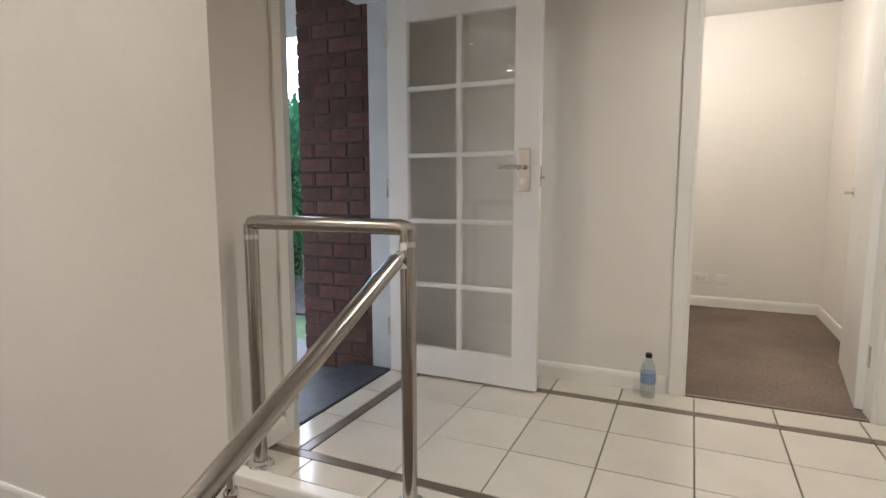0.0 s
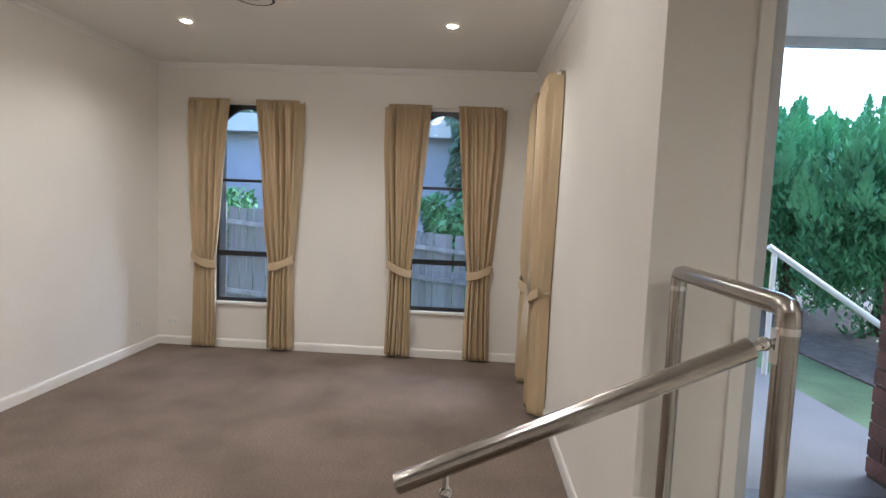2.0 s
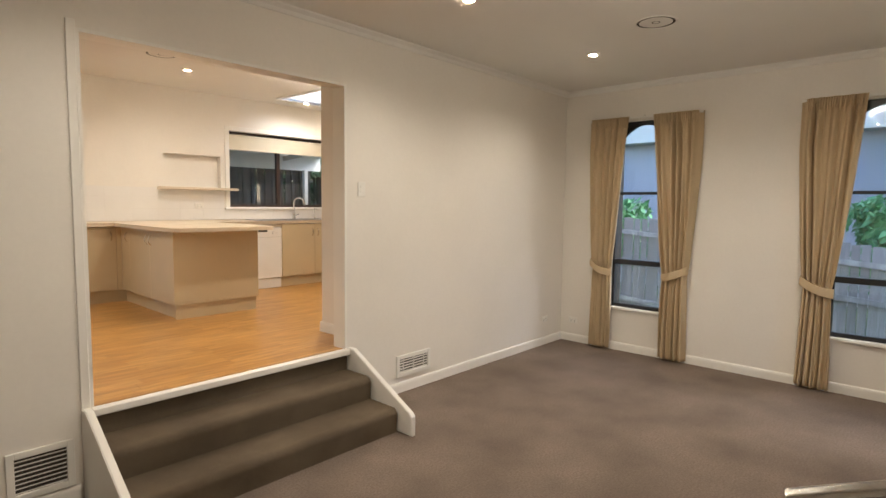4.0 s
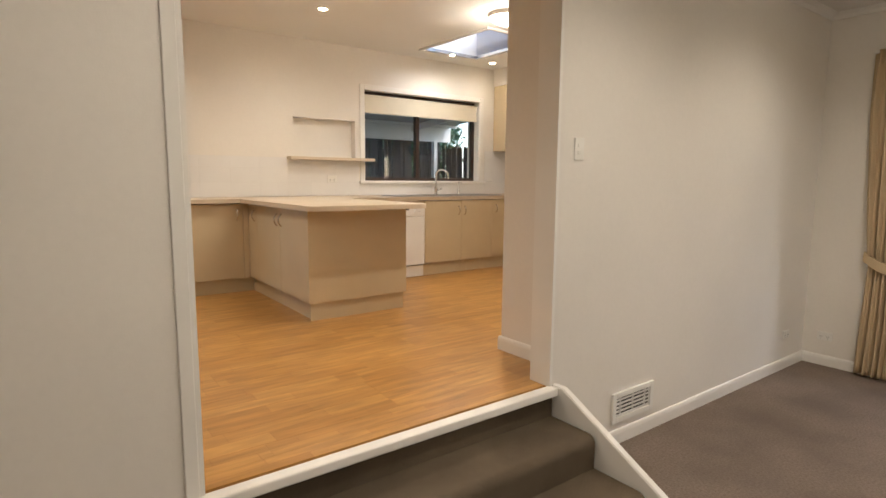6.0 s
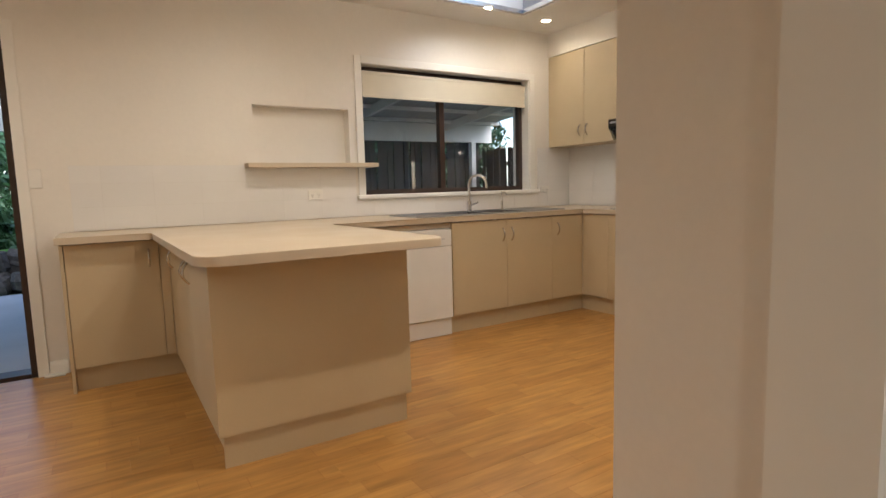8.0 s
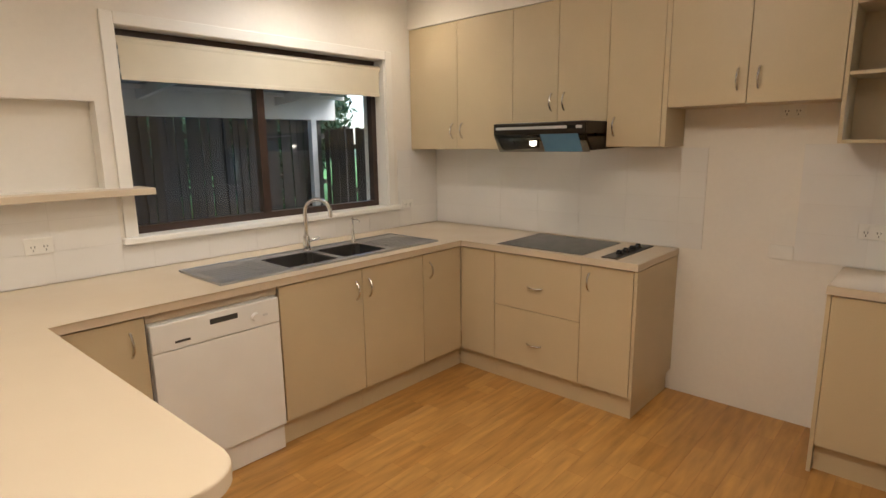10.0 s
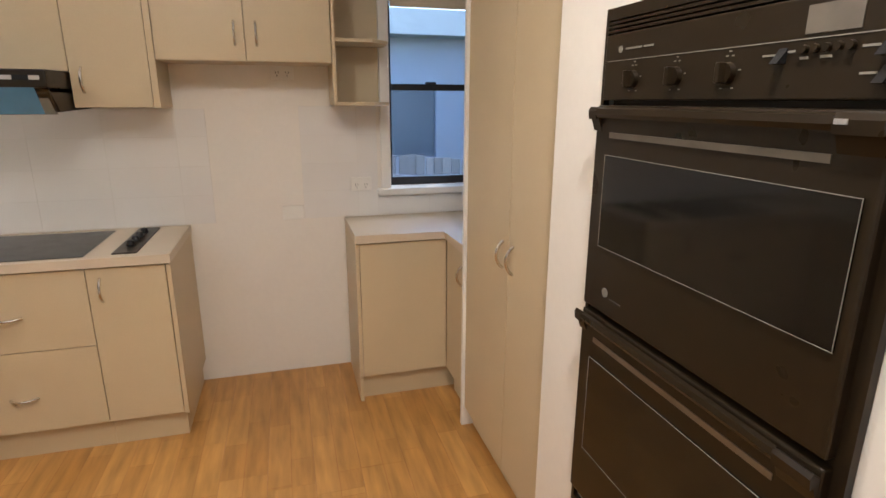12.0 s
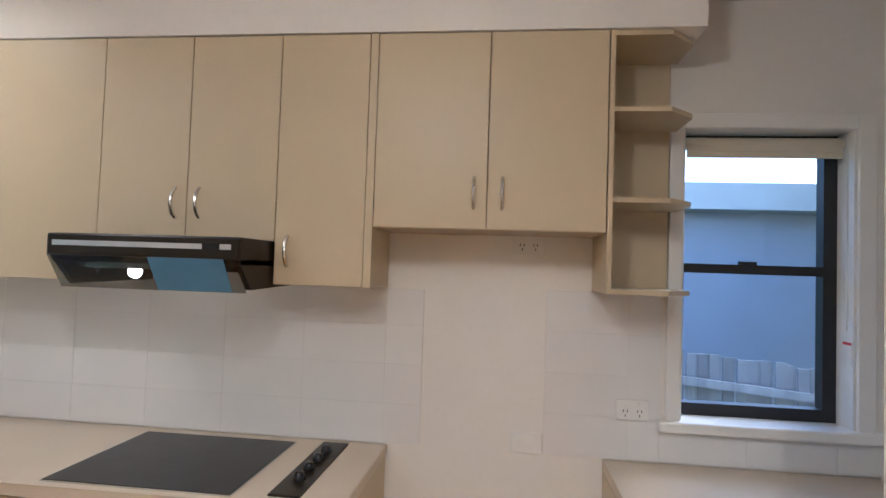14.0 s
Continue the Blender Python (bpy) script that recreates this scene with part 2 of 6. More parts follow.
_mr.inputs[1].default_value, _mr.inputs[2].default_value, _mr.inputs[3].default_value, _mr.inputs[4].default_value = 0.3, 0.72, 1.2, 0.72
_l.new(_g.outputs[0], _mr.inputs[0])
_hs = _n.new("ShaderNodeHueSaturation")
_l.new(_mr.outputs[0], _hs.inputs["Value"])
_l.new(_bk.outputs[0], _hs.inputs["Color"])
_l.new(_hs.outputs[0], _p.inputs["Base Color"])
_p.inputs["Roughness"].default_value = 0.30
_bp = _n.new("ShaderNodeBump")
_bp.inputs["Strength"].default_value, _bp.inputs["Distance"].default_value = 0.08, 0.002
_l.new(_g.outputs[0], _bp.inputs["Height"])
_l.new(_bp.outputs[0], _p.inputs["Normal"])

# ---------------------------------------------------------------- builders
BASE = {}


def thing(name, at, label, category, group="", kind=""):
    ob = new(name)
    ob.empty_display_size = 0.1
    ob.location = at
    BASE[ob] = Vector(at)
    return tagged(ob, label, category, group, kind)


def part(name, bm, material, parent=None, label="", smooth=False):
    """Links a bmesh, given in world metres, as one mesh object under a thing or part."""
    me = bpy.data.meshes.new(name)
    bmesh.ops.recalc_face_normals(bm, faces=bm.faces)
    base = BASE.get(parent, Vector((0, 0, 0)))
    if base.length:
        bmesh.ops.translate(bm, verts=bm.verts, vec=-base)
    bm.to_mesh(me)
    bm.free()
    if smooth:
        me.polygons.foreach_set("use_smooth", [True] * len(me.polygons))
        me.set_sharp_from_angle(angle=radians(40))
    me.materials.append(material)
    ob = new(name, me)
    if parent is not None:
        ob.parent = parent
        BASE[ob] = base
    if label:
        ob["label"] = label
    return ob


def solo(name, bm, material, label, category, group="", kind="", smooth=False):
    return tagged(part(name, bm, material, None, "", smooth), label, category, group, kind)


def box(bm, x0, x1, y0, y1, z0, z1, bevel=0.0):
    x0, x1 = min(x0, x1), max(x0, x1)
    y0, y1 = min(y0, y1), max(y0, y1)
    z0, z1 = min(z0, z1), max(z0, z1)
    m = Matrix.LocRotScale(((x0 + x1) / 2, (y0 + y1) / 2, (z0 + z1) / 2), None, (x1 - x0, y1 - y0, z1 - z0))
    r = bmesh.ops.create_cube(bm, size=1.0, matrix=m)
    if bevel:
        es = list({e for v in r["verts"] for e in v.link_edges})
        bmesh.ops.bevel(bm, geom=es, offset=bevel, segments=2, affect="EDGES", profile=0.5)
    return bm


def B(x0, x1, y0, y1, z0, z1, bevel=0.0):
    return box(bmesh.new(), x0, x1, y0, y1, z0, z1, bevel)


def cyl(bm, p, q, r, r2=None, seg=20, caps=True):
    p, q = Vector(p), Vector(q)
    d = q - p
    m = Matrix.Translation((p + q) / 2) @ d.to_track_quat("Z", "Y").to_matrix().to_4x4()
    bmesh.ops.create_cone(bm, cap_ends=caps, segments=seg, radius1=r, radius2=r if r2 is None else r2, depth=d.length, matrix=m)
    return bm


def tube(bm, pts, r, seg=12):
    """A round bar swept along points."""
    pts = [Vector(p) for p in pts]
    rings = []
    prev = None
    for i, p in enumerate(pts):
        d = (pts[min(i + 1, len(pts) - 1)] - pts[max(i - 1, 0)]).normalized()
        if prev is None:
            prev = d.orthogonal().normalized()
        a = (prev - d * prev.dot(d)).normalized()
        prev = a
        b = d.cross(a)
        rings.append([bm.verts.new(p + (a * math.cos(2 * math.pi * k / seg) + b * math.sin(2 * math.pi * k / seg)) * r) for k in range(seg)])
    for i in range(len(rings) - 1):
        for k in range(seg):
            bm.faces.new((rings[i][k], rings[i][(k + 1) % seg], rings[i + 1][(k + 1) % seg], rings[i + 1][k]))
    bm.faces.new(rings[0][::-1])
    bm.faces.new(rings[-1])
    return bm


def prism(bm, pts, axis, a, b):
    """A flat outline pushed from a to b along an axis; pts are the two other coordinates in x, y, z order."""
    def at(p, d):
        return {"x": (d, p[0], p[1]), "y": (p[0], d, p[1]), "z": (p[0], p[1], d)}[axis]
    lo = [bm.verts.new(at(p, a)) for p in pts]
    hi = [bm.verts.new(at(p, b)) for p in pts]
    bm.faces.new(lo)
    bm.faces.new(hi[::-1])
    n = len(pts)
    for i in range(n):
        bm.faces.new((lo[i], lo[(i + 1) % n], hi[(i + 1) % n], hi[i]))
    return bm


def slab(axis, a, b, u0, u1, v0, v1, holes=()):
    """A wall or slab between a and b along its axis, with holes (u0, u1, v0, v1) through it, as one clean mesh."""
    us = sorted({u0, u1, *[h[0] for h in holes], *[h[1] for h in holes]})
    vs = sorted({v0, v1, *[h[2] for h in holes], *[h[3] for h in holes]})
    us, vs = [u for u in us if u0 <= u <= u1], [v for v in vs if v0 <= v <= v1]
    nu, nv = len(us) - 1, len(vs) - 1

    def solid(i, j):
        if not (0 <= i < nu and 0 <= j < nv):
            return False
        cu, cv = (us[i] + us[i + 1]) / 2, (vs[j] + vs[j + 1]) / 2
        return not any(h[0] < cu < h[1] and h[2] < cv < h[3] for h in holes)
    bm = bmesh.new()
    made = {}

    def vert(d, u, v):
        k = (d, u, v)
        if k not in made:
            made[k] = bm.verts.new({"x": (d, u, v), "y": (u, d, v), "z": (u, v, d)}[axis])
        return made[k]
    for i in range(nu):
        for j in range(nv):
            if not solid(i, j):
                continue
            p, q, r, s = (us[i], vs[j]), (us[i + 1], vs[j]), (us[i + 1], vs[j + 1]), (us[i], vs[j + 1])
            for d in (a, b):
                bm.faces.new([vert(d, *c) for c in (p, q, r, s)])
            for di, dj, e, f in ((0, -1, p, q), (1, 0, q, r), (0, 1, r, s), (-1, 0, s, p)):
                if not solid(i + di, j + dj):
                    bm.faces.new((vert(a, *e), vert(a, *f), vert(b, *f), vert(b, *e)))
    return bm


def structure(name, bm, material, label, category):
    return solo(name, bm, material, label, category, kind="structure")


# ---------------------------------------------------------------- plan
XW, YS, YB, YL, XD, YN, XE = -4.43, -1.19, -5.11, 2.81, -0.67, 4.30, 3.0
UP, HL, HK = 0.5, 3.0, 3.09            # upper floor level, ceiling of lounge, ceiling of kitchen
OP = (-1.105, 0.67, UP, 2.56)          # opening with the steps
KW = (-3.89, -2.12, 1.575, 2.63)       # kitchen window
SD = (0.16, 1.98, UP - 0.02, 2.62)     # sliding door
NI = (-2.0, -1.25, 1.835, 2.26)        # niche
W1, W2, W3, WZ = 1.86, -0.23, -3.42, (0.50, 2.60)
WH = 0.33
FW = (-2.07, -1.48, 1.555, 2.615)      # small kitchen window
OV = (-2.480, -1.822, 0.99, 2.215)     # oven recess
OY = -1.92                             # face of the oven block

west = structure("wall_west", slab("x", XW - 0.25, XW, YB - 0.25, YL + 0.25, -0.2, 3.3,
                 [(W1 - WH, W1 + WH, *WZ), (W2 - WH, W2 + WH, *WZ), FW]), PAINT, "warm white painted plaster wall with narrow windows", "wall")
structure("wall_lounge_front", slab("y", YL, YL + 0.25, XW, XD - 0.25, -0.2, 3.3, [(W3 - WH, W3 + WH, *WZ)]), PAINT, "warm white painted lounge wall with a window", "wall")
structure("wall_front_door", slab("x", XD - 0.25, XD, YL, YN, -0.2, 3.3, [(3.17, 4.20, UP - 0.07, 2.60)]), PAINT, "warm white wall round the front door", "wall")
structure("wall_entry_north", slab("y", YN, YN + 0.12, XD - 0.25, XE, -0.2, 3.3, [(0.875, 1.68, UP, 2.55)]), PAINT, "warm white scuffed entry wall with a bedroom doorway", "wall")
structure("wall_steps", slab("y", YS - 0.13, YS, XW, XE, -0.2, 3.3, [(OP[0], OP[1], UP - 0.03, OP[3])]), PAINT, "warm white wall with a wide opening over carpeted steps", "wall")
structure("wall_kitchen_back", slab("y", YB - 0.25, YB, XW, XE, -0.2, 3.3, [KW, SD, NI]), PAINT, "warm white kitchen wall with window, niche and sliding door", "wall")
structure("wall_niche_back", B(NI[0], NI[1], YB - 0.16, YB - 0.10, NI[2] - 0.04, NI[3]), PAINT, "white painted back of the wall niche", "wall")
structure("wall_oven_block", slab("y", YS - 0.13, OY, -2.735, -1.75, UP, HK, [OV]), PAINT, "white wall block that houses the oven", "wall")
NX, NY = -1.33, -1.83
structure("wall_nib", B(-1.749, NX, NY, YS - 0.13, UP, HK), PAINT, "white end of the wall block beside the opening", "wall")
# unseen wall, added at a guessed place to close the rooms
structure("wall_east", B(XE, XE + 0.2, YB - 0.25, YN + 0.12, -0.2, 3.3), PAINT, "plain warm white end wall, unseen, added to close the rooms", "wall")
structure("ceiling_lounge", slab("z", HL, HL + 0.12, XW, XE, YS, YN), CEIL, "flat white lounge ceiling", "ceiling")
SK = (-3.48, -2.66, -4.70, -3.55)
structure("ceiling_kitchen", slab("z", HK, HK + 0.12, XW, XE, YB, YS - 0.13, [SK]), CEIL, "flat white kitchen ceiling with a skylight", "ceiling")
structure("roof_slab", slab("z", 3.3, 3.42, XW - 0.55, XE + 0.6, YB - 0.5, YN + 0.3, [(SK[0] - 0.1, SK[1] + 0.1, SK[2] - 0.1, SK[3] + 0.1)]), CEIL, "flat roof deck above the rooms", "roof")
structure("wall_gable_fill", slab("z", 3.12, 3.3, XW, XE, YS - 0.13, YS), PAINT, "plaster strip between the ceilings", "wall")
structure("floor_lounge", B(XW, XE, YS, YL, -0.25, 0.0), CARPET, "worn brown cut-pile carpet of the sunken lounge", "carpet")

# bedroom beyond the doorway
structure("floor_bedroom", B(0.0, 3.0, YN + 0.01, 6.75, 0.2, UP + 0.004), CARPET, "brown carpet of the bedroom", "carpet")
structure("wall_bedroom_back", B(0.0, 3.0, 6.6, 6.75, UP, 3.0), PAINT, "warm white bedroom wall", "wall")
structure("wall_bedroom_side", B(1.86, 2.0, YN + 0.12, 6.6, UP, 3.0), PAINT, "warm white bedroom side wall", "wall")
structure("wall_bedroom_other", B(-0.12, 0.0, YN + 0.12, 6.75, UP, 3.0), PAINT, "warm white bedroom far side wall", "wall")
structure("ceiling_bedroom", B(-0.12, 3.0, YN + 0.12, 6.75, 2.95, 3.1), CEIL, "white bedroom ceiling", "ceiling")

# baseboards: rounded top edge


def baseboard(axis, face, out, u0, u1, z, h=0.09, t=0.016):
    bm = bmesh.new()
    prof = [(0, 0), (t, 0), (t, h * 0.72), (t * 0.8, h * 0.9), (t * 0.45, h), (0, h)]
    if axis == "y":
        prism(bm, [(face + out * d, z + v) for d, v in prof], "x", u0, u1)
    else:
        prism(bm, [(face + out * d, z + v) for d, v in prof], "y", u0, u1)
    return structure("baseboard", bm, TRIM, "white painted timber baseboard", "baseboard")


baseboard("x", XW, 1, YS, YL, 0)
baseboard("y", YS, 1, XW + 0.016, OP[0] - 0.06, 0)
baseboard("y", YS, 1, OP[1] + 0.06, XE, 0)
baseboard("y", YL, -1, XW + 0.016, XD, 0)
baseboard("x", XD, 1, YL, 3.12, UP)
baseboard("y", YN, -1, XD, 0.80, UP)
baseboard("y", YN, -1, 1.76, XE, UP)
baseboard("y", 6.6, -1, 0.0, 1.86, UP)
baseboard("x", 1.86, -1, 5.3, 6.6, UP)
baseboard("x", NX, 1, NY - 0.016, YS - 0.13, UP)
baseboard("y", NY, -1, -1.749, NX, UP)
baseboard("y", YB, 1, 0.0, SD[0] - 0.06, UP)
baseboard("x", XE, -1, YB, YN, 0)

# cornice: small cove in the lounge
for nm, ax, f, o, a0, a1 in (("cornice", "y", YS, 1, XW, XE), ("cornice", "x", XW, 1, YS, YL), ("cornice", "y", YL, -1, XW, XD)):
    bm = bmesh.new()
    pr = [(0, 0), (0, -0.055), (0.008, -0.052), (0.022, -0.028), (0.048, -0.010), (0.052, 0)]
    prism(bm, [(f + o * d, HL + v) for d, v in pr], "x" if ax == "y" else "y", a0, a1)
    structure(nm, bm, CEIL, "small white coved cornice", "cornice")

# opening lining and architrave
bm = bmesh.new()
box(bm, OP[0] - 0.002, OP[0] + 0.018, YS - 0.14, YS + 0.006, OP[2], OP[3])
box(bm, OP[1] - 0.018, OP[1] + 0.002, YS - 0.14, YS + 0.006, OP[2], OP[3])
box(bm, OP[0] + 0.018, OP[1] - 0.018, YS - 0.14, YS + 0.006, OP[3] - 0.018, OP[3] + 0.002)
structure("trim_opening_lining", bm, TRIM, "white painted lining of the wide opening", "trim")
bm = bmesh.new()
box(bm, OP[1], OP[1] + 0.045, YS, YS + 0.014, 0.42, OP[3] + 0.04, 0.004)
structure("trim_opening_edge", bm, TRIM, "narrow white edge strip beside the opening", "trim")

# ---------------------------------------------------------------- kitchen steps
bm = bmesh.new()
yr = (-1.16, -0.88, -0.585)
for i in range(2):
    zt = (0.343, 0.175)[i]
    a, b = yr[i], yr[i + 1]
    pr = [(a - 0.3 if i == 0 else a, 0.0), (a - 0.3 if i == 0 else a, zt)] + [(b - 0.045 + 0.045 * math.sin(k * 0.2618), zt - 0.045 + 0.045 * math.cos(k * 0.2618)) for k in range(7)] + [(b - 0.006, 0.0)]
    prism(bm, pr, "x", OP[0] + 0.01, OP[1] - 0.01)
box(bm, OP[0] + 0.01, OP[1] - 0.01, YS - 0.02, -1.17, 0.30, UP - 0.03)
structure("stairs_kitchen", bm, STAIRC, "two dark brown carpeted steps up to the kitchen", "stairs")
bm = bmesh.new()
box(bm, OP[0] + 0.0, OP[1], -1.20, -1.137, UP - 0.038, UP + 0.005, 0.007)
structure("trim_step_nosing", bm, TRIM, "white painted timber nosing at the top step", "trim")
for x0, x1 in ((OP[0] - 0.045, OP[0] - 0.002), (OP[1] + 0.002, OP[1] + 0.045)):
    bm = bmesh.new()
    prism(bm, [(YS + 0.001, 0.0), (YS + 0.001, UP + 0.01), (-1.11, UP + 0.01), (-0.47, 0.165), (-0.45, 0.14), (-0.45, 0.0)], "x", x0, x1)
    bmesh.ops.bevel(bm, geom=[e for e in bm.edges if abs(e.verts[0].co.x - e.verts[1].co.x) < 1e-6], offset=0.005, segments=2, affect="EDGES")
    structure("trim_stringer", bm, TRIM, "white painted sloping stair stringer", "trim")

# ---------------------------------------------------------------- entry platform, stairs and rail
structure("floor_entry_base", B(XD, XE, YL, YN, -0.2, UP - 0.012), GROUT, "grouted base of the raised entry floor", "floor")
bm = bmesh.new()
box(bm, XD + 0.0, XE, YL - 0.02, YL + 0.045, UP - 0.05, UP + 0.004, 0.008)
structure("trim_platform_edge", bm, TRIM, "white painted timber edge of the tiled platform", "trim")
structure("wall_platform_face", B(XD, XE, YL - 0.012, YL + 0.002, 0.0, UP - 0.05), PAINT, "white painted face of the raised entry", "wall")
bm = bmesh.new()
for i in range(2):
    zt = UP - (i + 1) * UP / 3
    b = YL - 0.02 - (i + 1) * 0.28
    prism(bm, [(b + 0.28, 0.0), (b + 0.28, zt), (b + 0.03, zt), (b + 0.008, zt - 0.008), (b, zt - 0.03), (b + 0.018, zt - 0.06), (b + 0.018, 0.0)], "x", 0.08, 1.02)
structure("stairs_entry", bm, STAIRC, "dark brown carpeted steps down from the entry", "stairs")

rail = thing("stair_railing", (-0.585, 2.885, UP), "polished stainless steel tube stair railing with sloping handrail", "railing")
R = 0.0255
ax, bx, yy, zt = -0.587, 0.062, 2.887, 1.437
part("post", cyl(bmesh.new(), (ax, yy, UP + 0.005), (ax, yy, zt - 0.03), R, seg=28), STEEL, rail, smooth=True)
part("post", cyl(bmesh.new(), (bx, yy, UP - 0.03), (bx, yy, zt - 0.03), R, seg=28), STEEL, rail, smooth=True)
part("top_bar", tube(bmesh.new(), [(ax, yy, zt - 0.045), (ax, yy, zt - 0.015), (ax + 0.008, yy, zt - 0.004), (ax + 0.03, yy, zt), (bx - 0.03, yy, zt), (bx - 0.008, yy, zt - 0.004), (bx, yy, zt - 0.015), (bx, yy, zt - 0.045)], R + 0.0006, 28), STEEL, rail, smooth=True)
for px in (ax, bx):
    part("elbow", cyl(bmesh.new(), (px, yy, zt - 0.062), (px, yy, zt - 0.045), R + 0.002, seg=28), CHROME, rail, smooth=True)
    bm = cyl(bmesh.new(), (px, yy, UP + 0.002), (px, yy, UP + 0.012), 0.052, 0.048, seg=28)
    cyl(bm, (px, yy, UP + 0.012), (px, yy, UP + 0.022), 0.040, 0.030, seg=28)
    part("base_flange", bm, CHROME, rail, "chrome floor flange", smooth=True)
hu, hl = Vector((bx - 0.005, 2.815, 1.338)), Vector((bx - 0.02, 2.02, 0.957))
part("handrail", cyl(bmesh.new(), hu, hl, R, seg=28), STEEL, rail, "polished sloping handrail tube", smooth=True)
dn = (hu - hl).normalized()
bm = cyl(bmesh.new(), hu, hu + dn * 0.02, 0.013, seg=16)
bmesh.ops.create_uvsphere(bm, u_segments=16, v_segments=10, radius=0.017, matrix=Matrix.Translation(hu + dn * 0.028))
cyl(bm, hu + dn * 0.028, (bx, yy - 0.01, hu.z + 0.02), 0.009, seg=12)
box(bm, bx - 0.012, bx + 0.012, yy - R - 0.004, yy - R + 0.004, hu.z - 0.03, hu.z + 0.05)
part("swivel_bracket", bm, CHROME, rail, "chrome swivel bracket", smooth=True)
pl = hl + dn * 0.13
bm = cyl(bmesh.new(), (pl.x, pl.y, 0.02), (pl.x, pl.y, pl.z - 0.10), R, seg=28)
part("post", bm, STEEL, rail, smooth=True)
bm = cyl(bmesh.new(), (pl.x, pl.y, pl.z - 0.10), (pl.x, pl.y, pl.z - 0.02), 0.008, seg=12)
bmesh.ops.create_uvsphere(bm, u_segments=16, v_segments=10, radius=0.016, matrix=Matrix.Translation((pl.x, pl.y, pl.z - 0.07)))
part("saddle_bracket", bm, CHROME, rail, "chrome saddle bracket", smooth=True)

# ---------------------------------------------------------------- windows


def arched_window(name, axis, face, out, c, label):
    """Narrow black aluminium window with an arched head; out points outside along the axis."""
    f0, f1 = face + out * 0.030, face + out * 0.070
    base = (face + out * 0.05, c, WZ[0]) if axis == "x" else (c, face + out * 0.05, WZ[0])
    w = thing(name, base, label, "window", kind="structure")

    def bx3(bm, u0, u1, d0, d1, z0, z1, bev=0.0):
        if axis == "x":
            return box(bm, d0, d1, u0, u1, z0, z1, bev)
        return box(bm, u0, u1, d0, d1, z0, z1, bev)
    a, b, z0, z1 = c - WH, c + WH, *WZ
    for u0, u1 in ((a, a + 0.035), (b - 0.035, b)):
        part("stile", bx3(bmesh.new(), u0, u1, f0, f1, z0, z1), ALUB, w)
    part("bottom_rail", bx3(bmesh.new(), a + 0.035, b - 0.035, f0, f1, z0, z0 + 0.04), ALUB, w)
    part("transom", bx3(bmesh.new(), a + 0.035, b - 0.035, f0 - out * 0.006, f1, 0.995, 1.05), ALUB, w)
    part("glazing_bar", bx3(bmesh.new(), a + 0.035, b - 0.035, f0, f1, 1.785, 1.815), ALUB, w)
    bm = bmesh.new()
    n = 16
    rise = 0.20
    pts = [(a + 0.035, z1), (b - 0.035, z1)] + [(b - 0.035 - (2 * WH - 0.07) * i / n, z1 - 0.05 - rise * (1 - math.sin(math.pi * i / n) ** 0.8)) for i in range(n + 1)]
    prism(bm, [(u, z) for u, z in pts], axis, f0, f1)
    part("arched_head", bm, ALUB, w)
    g = part("pane", bx3(bmesh.new(), a + 0.035, b - 0.035, face + out * 0.049, face + out * 0.053, z0 + 0.04, z1 - 0.03), GLASS, w)
    g.visible_shadow = False
    bm = bmesh.new()
    bx3(bm, a - 0.02, b + 0.02, face - out * 0.03, face + out * 0.030, z0 - 0.03, z0 + 0.002, 0.006)
    part("sill", bm, TRIM, w, "white painted sill board")
    bm = bmesh.new()
    for u0, u1 in ((a, a + 0.008), (b - 0.008, b)):
        bx3(bm, u0, u1, face + out * 0.002, face + out * 0.030, z0 + 0.002, z1 - 0.008)
    bx3(bm, a, b, face + out * 0.002, face + out * 0.030, z1 - 0.008, z1)
    part("reveal", bm, TRIM, w, "white window reveal")
    for u0, u1 in ((a, a + 0.006), (b - 0.006, b)):
        part("outer_jamb", bx3(bmesh.new(), u0, u1, face + out * 0.071, face + out * 0.249, z0 + 0.001, z1 - 0.001), ALUB, w)
    return w


arched_window("window_1", "x", XW, -1, W1, "tall narrow black aluminium window with arched head")
arched_window("window_2", "x", XW, -1, W2, "tall narrow black aluminium window with arched head")
arched_window("window_3", "y", YL, 1, W3, "tall narrow black aluminium window beside the corner")


